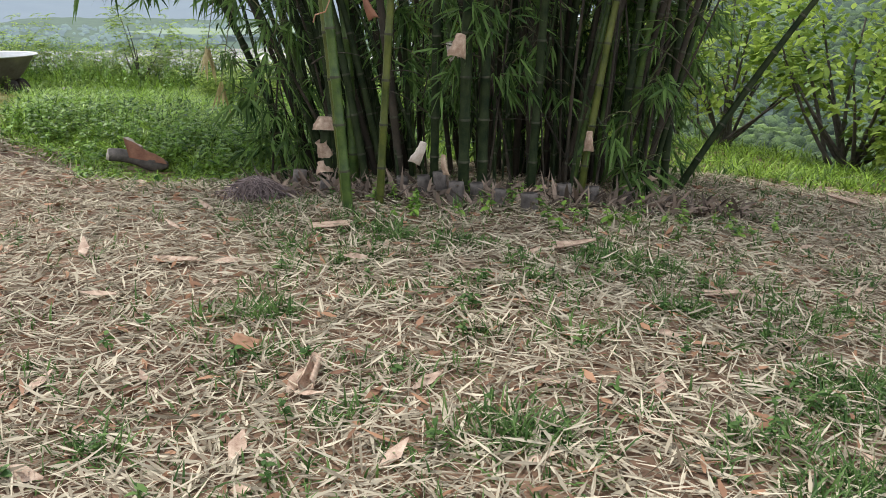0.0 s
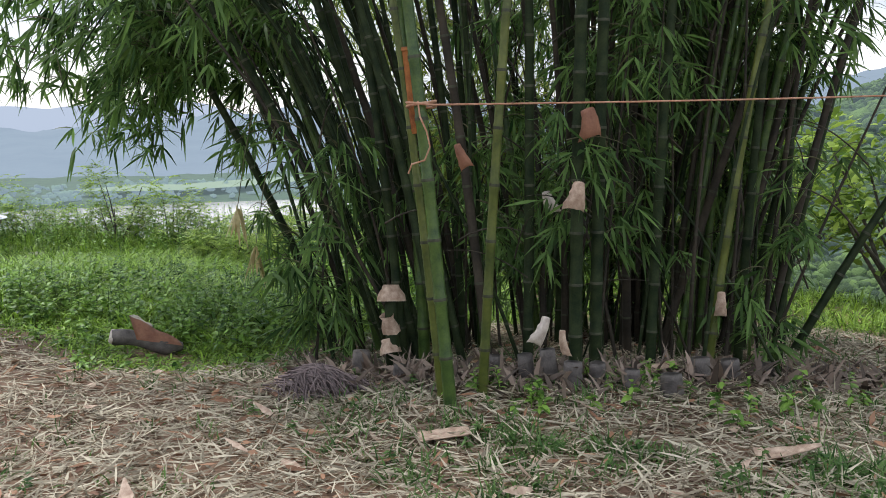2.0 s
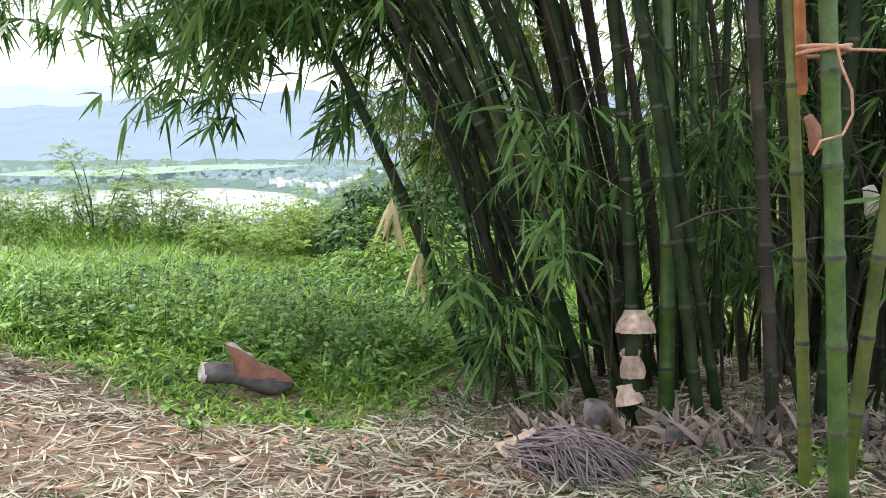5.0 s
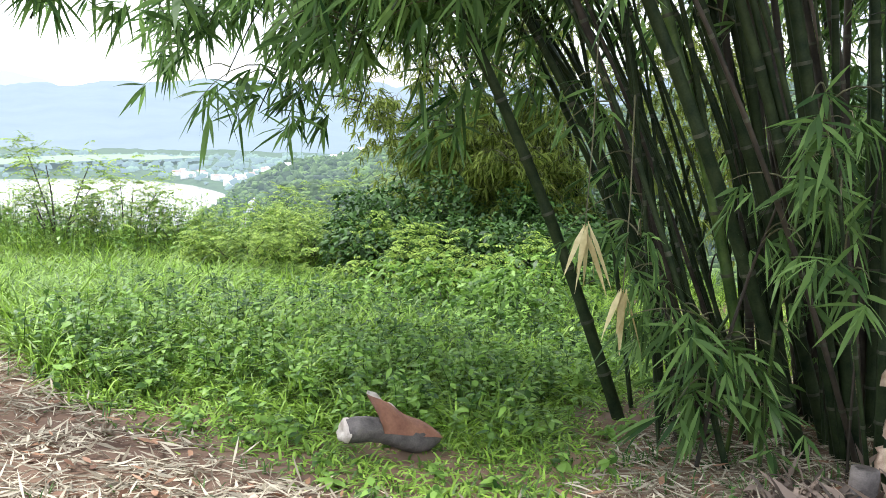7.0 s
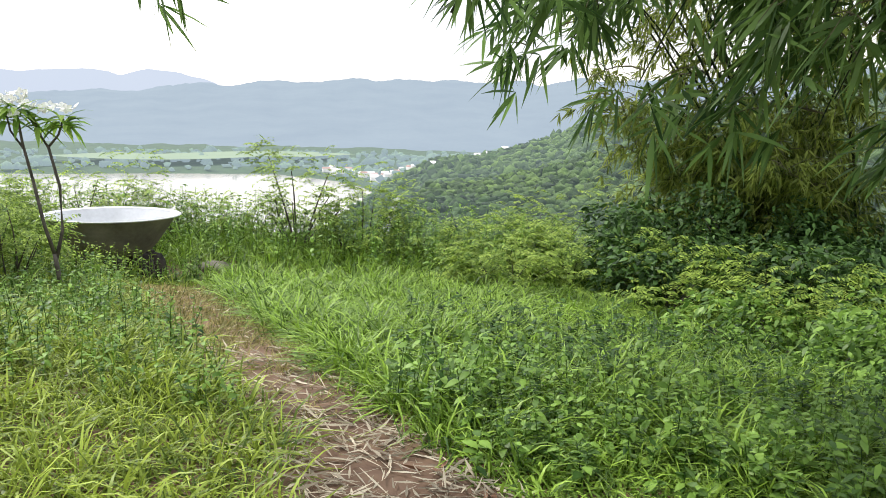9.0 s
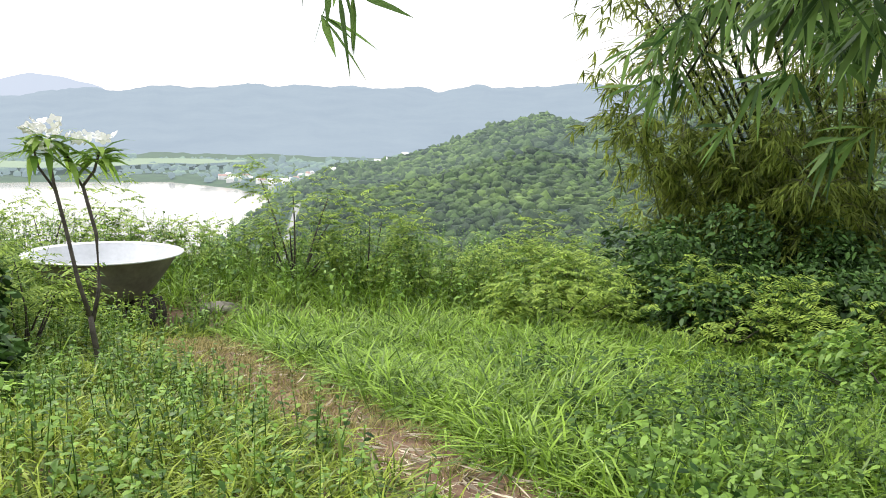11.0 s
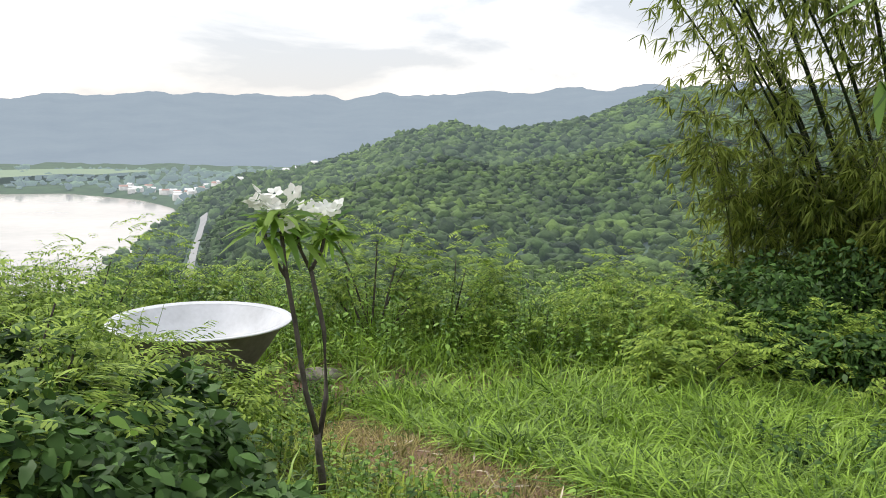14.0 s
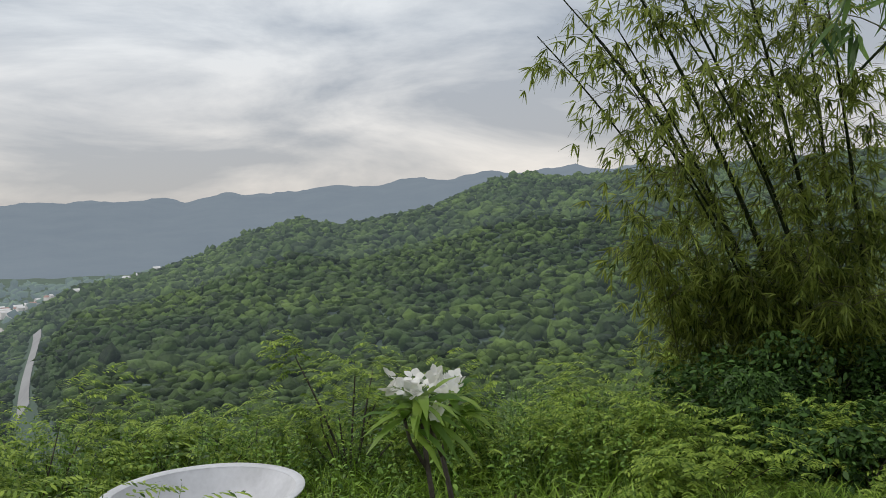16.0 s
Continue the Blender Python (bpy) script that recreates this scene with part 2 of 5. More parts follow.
def tubes(paths, radii, sides=6, capped=False):
    """Round bars along paths (n, k, 3) with radii (n, k)."""
    p, r = np.asarray(paths, float), np.asarray(radii, float)
    if capped:
        p = np.concatenate([p[:, :1], p, p[:, -1:]], 1)
        r = np.concatenate([r[:, :1] * 0.02, r, r[:, -1:] * 0.02], 1)
    n, k, _ = p.shape
    t = np.gradient(p, axis=1)
    t /= np.linalg.norm(t, axis=-1, keepdims=True) + 1e-9
    ref = np.where(np.abs(t[:, :1, 2:]) > 0.8, np.array([1.0, 0.2, 0]), np.array([0, 0.1, 1.0]))
    a = np.cross(t, np.broadcast_to(ref, t.shape))
    a /= np.linalg.norm(a, axis=-1, keepdims=True) + 1e-9
    b = np.cross(t, a)
    th = np.arange(sides) / sides * 2 * np.pi
    v = p[:, :, None] + r[:, :, None, None] * (np.cos(th)[:, None] * a[:, :, None] + np.sin(th)[:, None] * b[:, :, None])
    i = np.arange(n * k * sides).reshape(n, k, sides)
    j = np.roll(i, -1, 2)
    f = np.stack([i[:, :-1], j[:, :-1], j[:, 1:], i[:, 1:]], -1).reshape(-1, 4)
    return v.reshape(-1, 3), f


def joined(*pairs):
    vs, fs, at = [], [], 0
    for v, f in pairs:
        vs.append(v)
        fs.append(np.asarray(f) + at)
        at += len(v)
    return np.concatenate(vs), np.concatenate(fs)


def part(name, vf, m, parent=None, label="", smooth=True, index=None, origin=None):
    """One mesh object, under a thing where one is given."""
    v, f = np.asarray(vf[0], float), vf[1]
    if origin is not None:
        v = v - np.array(origin)
    ob = new(name, mesh_np(name, v, f, m, smooth, index))
    if parent is not None:
        ob.parent = parent
    elif origin is not None:
        ob.location = origin
    if label:
        ob["label"] = label
    return ob


def thing(name, place, label, category, group=""):
    ob = new(name)
    ob.location = place
    ob.empty_display_size = 0.1
    return tagged(ob, label, category, group)


def turned(points, m):
    """Points put through a pose."""
    a = np.array(m)
    return np.asarray(points) @ a[:3, :3].T + a[:3, 3]


def lathe(profile, sides=40, wobble=0.0):
    """A turned shape from (radius, height) pairs."""
    pr = np.array(profile, float)
    th = np.arange(sides) / sides * 2 * np.pi
    w = 1 + wobble * np.sin(th * 3 + 1) + wobble * 0.6 * np.sin(th * 7)
    v = np.stack([pr[:, :1] * np.cos(th) * w, pr[:, :1] * np.sin(th) * w, np.repeat(pr[:, 1:], sides, 1)], -1)
    i = np.arange(len(pr) * sides).reshape(len(pr), sides)
    j = np.roll(i, -1, 1)
    return v.reshape(-1, 3), np.stack([i[:-1], j[:-1], j[1:], i[1:]], -1).reshape(-1, 4)


def scatter(n, x0, x1, y0, y1, keep, limit=40):
    """n places in a box, kept with the likelihood keep(x, y)."""
    out = []
    have = 0
    for _ in range(limit):
        x, y = rng.uniform(x0, x1, n), rng.uniform(y0, y1, n)
        ok = rng.random(n) < keep(x, y)
        out.append(np.stack([x[ok], y[ok]], -1))
        have += ok.sum()
        if have >= n:
            break
    p = np.concatenate(out)[:n]
    return p[:, 0], p[:, 1]


# ---- cover of the ground ----
TRAIL = np.array([(-1.5, 4.6), (-3.0, 6.4), (-3.9, 7.7), (-4.35, 8.5), (-4.7, 9.3), (-5.42, 10.7), (-5.85, 11.5), (-6.6, 12.8), (-7.2, 14.0)])
TRAIL_W = [1.6, 1.1, 0.7, 0.4, 0.3, 0.28, 0.3, 0.4, 0.35]
PAN, LOG = (-8.33, 15.40), (-2.27, 8.34)


def trail(x, y):
    """1 on the trodden line, falling to 0 beside it."""
    best = np.full(np.shape(x), -9.0)
    for k in range(len(TRAIL) - 1):
        a, b = TRAIL[k], TRAIL[k + 1]
        u = np.clip(((x - a[0]) * (b[0] - a[0]) + (y - a[1]) * (b[1] - a[1])) / ((b - a) ** 2).sum(), 0, 1)
        d = np.hypot(x - a[0] - u * (b[0] - a[0]), y - a[1] - u * (b[1] - a[1]))
        best = np.maximum(best, 1 + (TRAIL_W[k] + u * (TRAIL_W[k + 1] - TRAIL_W[k]) - d) / 0.25)
    return np.clip(best, 0, 1)


def ripple(x, y, f):
    return np.sin(x * f + 1.7 * np.sin(y * f * 0.7)) * np.sin(y * f * 1.1 + 1.3 * np.sin(x * f * 0.6))


def clear(x, y):
    """0 where a thing stands, 1 elsewhere."""
    return ((np.hypot(x - PAN[0], y - PAN[1]) > 0.85) & (np.hypot((x - LOG[0]) / 0.36, (y - LOG[1]) / 0.16) > 1)).astype(float)


def bare(x, y):
    """1 where dead bamboo leaves cover the earth, 0 in the green."""
    edge = np.interp(x, [-4.9, -4.3, -3.4, -2.7, -1.7, -0.9, 0.3, 3, 4.6, 8], [6.4, 8.2, 8.5, 7.8, 7.7, 8.7, 10.2, 10.4, 9.7, 8.6]) + 0.22 * ripple(x, y, 2.6)
    left = np.clip((x + 4.6 + 0.25 * ripple(x, y, 1.9)) / 0.5, 0, 1)
    return np.maximum(np.clip((edge - y) / 0.35, 0, 1) * left, trail(x, y))


# ---- surfaces ----
litter_m = material("dead_bamboo_leaf", (0.11, 0.080, 0.050), (0.64, 0.56, 0.42), 3.0, 0.75, 0.0, island=True, through_light=0.12)
grass_m = material("fresh_grass", (0.022, 0.065, 0.006), (0.44, 0.54, 0.08), 1.3, 0.6, 0.0, island=True, through_light=0.28)
lush_m = material("lush_grass", (0.010, 0.050, 0.005), (0.36, 0.54, 0.075), 1.3, 0.6, 0.0, island=True, through_light=0.26)
weed_m = material("weed_leaf", (0.016, 0.065, 0.010), (0.30, 0.48, 0.09), 2.0, 0.6, 0.0, island=True, through_light=0.35)
# Dark bush leaf; also carries painted shade where bamboo overhangs.
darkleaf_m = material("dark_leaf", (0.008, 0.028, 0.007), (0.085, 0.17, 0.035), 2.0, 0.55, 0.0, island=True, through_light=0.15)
frond_m = material("feathery_leaf", (0.035, 0.10, 0.014), (0.42, 0.55, 0.10), 2.0, 0.6, 0.0, island=True, through_light=0.4)
bamboo_leaf_m = material("bamboo_leaf", (0.010, 0.042, 0.012), (0.21, 0.34, 0.095), 1.5, 0.45, 0.0, island=True, through_light=0.5)
olive_leaf_m = material("olive_bamboo_leaf", (0.022, 0.05, 0.008), (0.36, 0.43, 0.085), 1.5, 0.5, 0.0, island=True, through_light=0.5)
culm_m = material("green_culm", (0.014, 0.042, 0.008), (0.10, 0.155, 0.03), 11.0, 0.42, 0.12)
# Old and dead culms, darkened further to put the clump's inner shade in.
dark_culm_m = material("old_shaded_culm", (0.005, 0.014, 0.005), (0.040, 0.055, 0.020), 11.0, 0.65, 0.15)
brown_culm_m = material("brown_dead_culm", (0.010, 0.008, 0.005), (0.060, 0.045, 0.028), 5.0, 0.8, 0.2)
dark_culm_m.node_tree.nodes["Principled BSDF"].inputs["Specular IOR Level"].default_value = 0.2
yellow_culm_m = material("yellowing_culm", (0.03, 0.05, 0.007), (0.15, 0.165, 0.028), 5.0, 0.45, 0.1)
node_m = material("culm_node", (0.014, 0.016, 0.008), (0.085, 0.085, 0.05), 20.0, 0.7, 0.1)
twig_m = material("bamboo_twig", (0.05, 0.045, 0.02), (0.16, 0.15, 0.07), 10.0, 0.7, 0.0)
husk_m = material("pale_husk", (0.26, 0.15, 0.10), (0.66, 0.50, 0.38), 25.0, 0.7, 0.3)
white_husk_m = material("white_husk", (0.34, 0.27, 0.22), (0.68, 0.60, 0.53), 22.0, 0.6, 0.2)
red_husk_m = material("red_brown_husk", (0.16, 0.06, 0.035), (0.36, 0.17, 0.10), 9.0, 0.65, 0.3)
grey_wood_m = material("weathered_grey_stub", (0.05, 0.043, 0.04), (0.20, 0.17, 0.155), 14.0, 0.85, 0.5)
purple_m = material("grey_purple_twig", (0.06, 0.042, 0.042), (0.24, 0.18, 0.175), 6.0, 0.85, 0.0, island=True)
rope_m = material("pinkish_rope", (0.36, 0.14, 0.07), (0.56, 0.34, 0.23), 30.0, 0.8, 0.2)
bark_m = material("grey_bark", (0.035, 0.028, 0.022), (0.13, 0.11, 0.09), 14.0, 0.85, 0.5)
petal_m = material("white_petal", (0.78, 0.77, 0.72), (0.88, 0.88, 0.86), 9.0, 0.5, 0.0, through_light=0.25)
plum_leaf_m = material("frangipani_leaf", (0.06, 0.16, 0.02), (0.30, 0.44, 0.08), 3.0, 0.4, 0.0, island=True, through_light=0.5)
pan_in_m = material("pale_enamel", (0.52, 0.52, 0.53), (0.72, 0.72, 0.74), 3.0, 0.35, 0.05, metal=0.2)
pan_out_m = material("taupe_sooty_iron", (0.10, 0.085, 0.07), (0.27, 0.24, 0.20), 2.5, 0.7, 0.25)
soot_m = material("soot_black_stone", (0.012, 0.009, 0.008), (0.06, 0.042, 0.034), 9.0, 0.9, 0.7)
rock_m = material("grey_rock", (0.12, 0.105, 0.085), (0.30, 0.27, 0.22), 9.0, 0.9, 0.7)


for m_ in (grass_m, lush_m, weed_m):
    m_.node_tree.nodes["Principled BSDF"].inputs["Roughness"].default_value = 0.45
    m_.node_tree.nodes["Principled BSDF"].inputs["Specular IOR Level"].default_value = 0.28
yard_m = material("yard_grass", (0.02, 0.065, 0.014), (0.15, 0.25, 0.07), 1.3, 0.55, 0.0, island=True, through_light=0.3)

# ---- bamboo ----
def culm_path(base, lean, arch, height, k):
    s = np.linspace(0, 1, k)
    p = np.zeros((k, 3))
    out = np.hypot(*arch)
    p[:, 0] = base[0] + lean[0] * height * s + arch[0] * s ** 2.4
    p[:, 1] = base[1] + lean[1] * height * s + arch[1] * s ** 2.4
    p[:, 2] = base[2] + height * s - 0.22 * out * s ** 3
    return p


def bow(a, b, c):
    """A bent line from a over b to c."""
    q = np.linspace(0, 1, 60)[:, None]
    return (1 - q) ** 2 * np.array(a) + 2 * q * (1 - q) * np.array(b) + q ** 2 * np.array(c)


def culm_mesh(coarse, height, radius, gap=0.32, sides=8):
    """A jointed stem: swollen rings at the nodes. Vertices, faces, and 1 for the faces of the rings."""
    nodes = max(3, int(height / gap))
    s, r, ring = [0.0], [1.06], []
    for k in range(1, nodes):
        c = k / nodes
        e = 0.012 / height
        s += [c - 2.2 * e, c - 0.7 * e, c + 0.7 * e, c + 2.6 * e]
        r += [0.985, 1.13, 1.09, 0.97]
        ring.append(c)
    s.append(1.0)
    r.append(0.9)
    s = np.array(s)
    p = np.stack([np.interp(s, np.linspace(0, 1, 60), coarse[:, k]) for k in range(3)], -1)
    rad = radius * np.array(r) * (1 - 0.72 * s ** 1.3)
    v, f = tubes(p[None], rad[None], sides)
    row = np.arange(len(f)) // sides
    return v, f, ((row % 4 == 2)).astype(int)


def branches_of(path, zs, count, length, toward, low, leaf, width, per, bush):
    """Twigs and hanging leaf fans along a culm: (twigs, leaves)."""
    s = np.clip(low + (1 - low) * rng.random(count) ** 0.8, 0, 0.99)
    start = np.stack([np.interp(s, np.linspace(0, 1, len(path)), path[:, k]) for k in range(3)], -1)
    ang = toward + rng.normal(0, bush, count)
    L = length * rng.uniform(0.45, 1.15, count)
    tilt = rng.uniform(0.5, 1.25, count)
    droop = rng.uniform(0.35, 0.95, count)
    q = np.linspace(0, 1, 6)
    d = np.stack([np.cos(ang) * np.sin(tilt), np.sin(ang) * np.sin(tilt), np.cos(tilt)], -1)
    line = start[:, None] + (L[:, None] * q)[:, :, None] * d[:, None]
    line[:, :, 2] -= (droop * L)[:, None] * q ** 2
    tw = tubes(line, np.broadcast_to(np.linspace(0.006, 0.002, 6), (count, 6)), 3)
    fans = 5
    fs = np.repeat(np.arange(count), fans)
    fq = np.tile(np.linspace(0.28, 1.0, fans), count) + rng.uniform(-0.08, 0.0, count * fans)
    idx = np.clip(fq * 5, 0, 4.999)
    lo = idx.astype(int)
    point = line[fs, lo] * (1 - (idx - lo))[:, None] + line[fs, lo + 1] * (idx - lo)[:, None]
    hang = rng.uniform(0.02, 0.16, len(point))
    point = point + np.stack([rng.normal(0, 0.05, len(point)), rng.normal(0, 0.05, len(point)), -hang], -1)
    base = np.repeat(point, per, 0)
    m = len(base)
    a = np.repeat(ang[fs] + rng.normal(0, 0.5, len(point)), per) + rng.normal(0, 0.95, m)
    t = rng.normal(2.2, 0.45, m)
    size = leaf * rng.uniform(0.6, 1.2, m)
    lv = blades(base, a, t, size, width * rng.uniform(0.75, 1.2, m), rng.uniform(0.05, 0.3, m), "leaf", rng.normal(0, 0.7, m))
    return tw, lv


def add_stem(clump, path, height, radius, mat, count, low, length, leaf, width, per, bush, leafmat, toward):
    origin = np.array(clump.location)
    v, f, ring = culm_mesh(path, height, radius)
    stem = part("culm", (v - origin, f), [mat, node_m], clump, "", True, ring)
    if count:
        tw, lv = branches_of(path, None, count, length, toward, low, leaf, width, per, bush)
        tagged(part("branchlet", (tw[0] - origin, tw[1]), twig_m, stem), kind="stuff")
        tagged(part("foliage", (lv[0] - origin, lv[1]), leafmat, stem), kind="stuff")
    return stem


def add_culm(clump, base, lean, arch, height, radius, mat, count, low=0.3, length=0.9, leaf=0.24, width=0.026, per=5, bush=1.3, leafmat=None):
    path = culm_path(base, lean, arch, height, 60)
    toward = math.atan2(lean[1] * height + arch[1], lean[0] * height + arch[0])
    return add_stem(clump, path, height, radius, mat, count, low, length, leaf, width, per, bush, leafmat or bamboo_leaf_m, toward)


def add_bow(clump, x, y, over, end, radius, count, low=0.45, length=0.8, leaf=0.2, width=0.021, per=4, mat=None):
    path = bow((x, y, gz(x, y) - 0.03), over, end)
    size = float(np.linalg.norm(np.diff(path, axis=0), axis=1).sum())
    toward = math.atan2(end[1] - y, end[0] - x)
    return add_stem(clump, path, size, radius, mat or dark_culm_m, count, low, length, leaf, width, per, 1.1, bamboo_leaf_m, toward)


CX, CY = 1.25, 8.0
clump = thing("bamboo_clump", (CX, CY, gz(CX, CY)), "dense clump of tall green bamboo growing from leaf litter", "bamboo")
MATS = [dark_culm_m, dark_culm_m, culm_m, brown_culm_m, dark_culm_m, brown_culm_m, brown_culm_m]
# front culms with a place of their own: base, lean, arch, height, radius, surface, twigs


def front(x, y, lean, arch, height, radius, mat, count, low):
    add_culm(clump, (x, y, gz(x, y) - 0.03), lean, arch, height, radius, mat, count, low)


front(0.26, 6.21, (-0.070, 0.02), (-0.7, 0.1), 8.5, 0.036, culm_m, 18, 0.40)
front(0.205, 6.36, (-0.078, 0.01), (-0.9, 0.0), 8.0, 0.025, yellow_culm_m, 15, 0.42)
front(0.43, 6.50, (0.065, -0.01), (0.5, 0.1), 8.0, 0.030, yellow_culm_m, 15, 0.42)
front(1.02, 6.95, (0.010, 0.0), (0.4, -0.2), 8.5, 0.044, dark_culm_m, 15, 0.32)
front(1.16, 7.05, (0.012, 0.0), (0.5, 0.0), 8.5, 0.042, dark_culm_m, 15, 0.32)
front(1.55, 7.25, (0.030, 0.0), (0.7, -0.2), 8.0, 0.036, dark_culm_m, 18, 0.28)
front(1.95, 7.35, (0.11, 0.0), (1.1, 0.0), 7.5, 0.032, yellow_culm_m, 18, 0.3)
front(2.30, 7.85, (0.05, 0.02), (0.8, 0.1), 7.5, 0.034, dark_culm_m, 18, 0.3)
front(2.78, 8.35, (0.015, 0.03), (0.6, 0.4), 7.0, 0.040, dark_culm_m, 18, 0.3)
front(2.92, 8.50, (0.56, 0.05), (0.9, 0.1), 4.6, 0.036, dark_culm_m, 14, 0.3)
front(-0.88, 9.0, (-0.36, 0.0), (-1.3, -0.2), 5.5, 0.040, dark_culm_m, 20, 0.40)
front(-0.72, 8.75, (-0.10, 0.02), (-1.2, -0.2), 6.5, 0.032, dark_culm_m, 18, 0.36)
front(-0.55, 8.5, (-0.30, 0.0), (-1.6, -0.2), 6.2, 0.026, brown_culm_m, 16, 0.42)
front(-0.38, 8.30, (-0.22, 0.0), (-1.8, -0.3), 6.5, 0.032, culm_m, 18, 0.42)
front(-0.25, 8.05, (-0.38, -0.02), (-1.4, -0.3), 6.0, 0.038, dark_culm_m, 18, 0.42)
front(-0.10, 7.95, (-0.27, -0.02), (-1.8, -0.4), 6.2, 0.030, dark_culm_m, 18, 0.42)
front(0.02, 7.58, (-0.02, 0.0), (-0.9, -0.3), 7.5, 0.044, culm_m, 12, 0.40)
front(-0.13, 7.62, (-0.06, 0.0), (-1.0, -0.3), 7.3, 0.036, dark_culm_m, 12, 0.42)
front(0.16, 7.45, (-0.15, 0.0), (-1.4, -0.5), 7.0, 0.034, dark_culm_m, 14, 0.42)
front(0.30, 7.55, (-0.19, 0.0), (-1.5, -0.4), 7.0, 0.030, dark_culm_m, 14, 0.44)
front(0.48, 7.30, (-0.09, 0.0), (-0.9, -0.3), 7.5, 0.034, brown_culm_m, 12, 0.42)
front(0.74, 7.35, (0.02, 0.0), (-0.3, -0.2), 7.8, 0.036, dark_culm_m, 12, 0.40)
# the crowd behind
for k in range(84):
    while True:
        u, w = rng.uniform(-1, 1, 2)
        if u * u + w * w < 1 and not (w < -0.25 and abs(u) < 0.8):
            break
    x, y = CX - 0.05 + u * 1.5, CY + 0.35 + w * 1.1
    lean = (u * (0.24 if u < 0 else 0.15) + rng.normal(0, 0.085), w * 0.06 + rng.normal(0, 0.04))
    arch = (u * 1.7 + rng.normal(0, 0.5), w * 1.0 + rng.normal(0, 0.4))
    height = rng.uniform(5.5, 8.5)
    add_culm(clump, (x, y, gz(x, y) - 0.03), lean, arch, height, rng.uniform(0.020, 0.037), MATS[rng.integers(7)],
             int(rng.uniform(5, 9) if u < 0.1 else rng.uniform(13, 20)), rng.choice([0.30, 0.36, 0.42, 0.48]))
# long arching stems that hang over the trail
add_bow(clump, -0.3, 9.3, (-2.8, 9.4, 6.6), (-5.98, 9.72, 2.50), 0.028, 34, 0.5, 0.6, 0.27, 0.032)
add_bow(clump, -0.2, 9.5, (-2.2, 11.0, 6.4), (-5.0, 12.2, 3.3), 0.03, 34, 0.45, 0.8, 0.25, 0.03)
add_bow(clump, -0.4, 8.9, (-2.6, 9.2, 5.6), (-4.30, 9.45, 2.27), 0.026, 26, 0.45, 0.55, 0.25, 0.028)
add_bow(clump, -0.3, 9.4, (-2.2, 10.6, 5.6), (-3.85, 11.6, 2.15), 0.026, 30, 0.42, 0.7, 0.28, 0.032)
for ex, ey, ez in ((-3.75, 9.8, 2.35), (-3.3, 10.1, 2.0), (-2.9, 10.2, 1.75), (-2.45, 9.8, 1.8), (-2.1, 9.6, 1.95), (-3.5, 10.6, 2.3), (-2.6, 9.4, 2.3), (-1.8, 10.0, 1.6)):
    add_bow(clump, -0.35 + 0.1 * ex % 0.3, 9.2, (ex * 0.6, ey - 0.1, ez + 3.0), (ex, ey, ez), 0.014, 14, 0.5, 0.6, 0.27, 0.030, 5)
for k in range(12):
    x, y = rng.uniform(-0.9, 0.1), rng.uniform(7.9, 9.4)
    end = (rng.uniform(-3.1, -1.2), rng.uniform(7.4, 9.9), rng.uniform(1.9, 3.1))
    add_bow(clump, x, y, (x * 0.55 + end[0] * 0.45, (y + end[1]) / 2, rng.uniform(3.0, 5.4)), end, rng.uniform(0.010, 0.018), 6, 0.5, 0.7, 0.25, 0.027)
for k in range(9):
    x, y = rng.uniform(-0.8, 0.2), rng.uniform(8.6, 9.6)
    end = (rng.uniform(-3.3, -1.6), rng.uniform(8.9, 10.1), rng.uniform(1.65, 2.6)) if k < 6 else (rng.uniform(-3.7, -2.4), rng.uniform(10.4, 11.4), rng.uniform(2.0, 2.8))
    add_bow(clump, x, y, (x * 0.5 + end[0] * 0.5, (y + end[1]) / 2, rng.uniform(4.4, 6.0)), end, rng.uniform(0.011, 0.018), 10, 0.58, 0.6, 0.26, 0.029)
# bare dead stems crossing the crowd
for k in range(34):
    x, y = CX + rng.uniform(-1.6, 1.3), rng.uniform(7.1, 9.0)
    add_culm(clump, (x, y, gz(x, y) - 0.03), (rng.normal(0, 0.22), rng.normal(0, 0.12)), (rng.normal(0, 0.5), rng.normal(0, 0.3)), rng.uniform(2.0, 4.5), rng.uniform(0.007, 0.015),
             brown_culm_m if k % 3 else dark_culm_m, 0)
# leafy low shoots at the edges of the clump
for x, y, n in ((-0.6, 8.2, 4), (-0.55, 7.95, 3), (2.3, 7.6, 6), (-0.75, 8.5, 4)):
    add_culm(clump, (x, y, gz(x, y) - 0.03), (rng.normal(0, 0.12), rng.normal(0, 0.1)), (rng.normal(0, 0.4), -0.2), rng.uniform(1.1, 1.9), 0.012, culm_m, n, 0.15, 0.45, 0.2, 0.024)
# thin leafy stems between the culms
for k in range(14):
    x, y = rng.uniform(-0.3, 2.0), rng.uniform(7.2, 8.6)
    add_culm(clump, (x, y, gz(x, y) - 0.03), (rng.normal(0, 0.14), rng.normal(-0.05, 0.08)), (rng.normal(0, 0.4), -0.3), rng.uniform(1.6, 3.6), rng.uniform(0.008, 0.014),
             brown_culm_m if k % 2 else dark_culm_m, int(rng.uniform(4, 9)), 0.35, 0.5, 0.22, 0.024, 4)
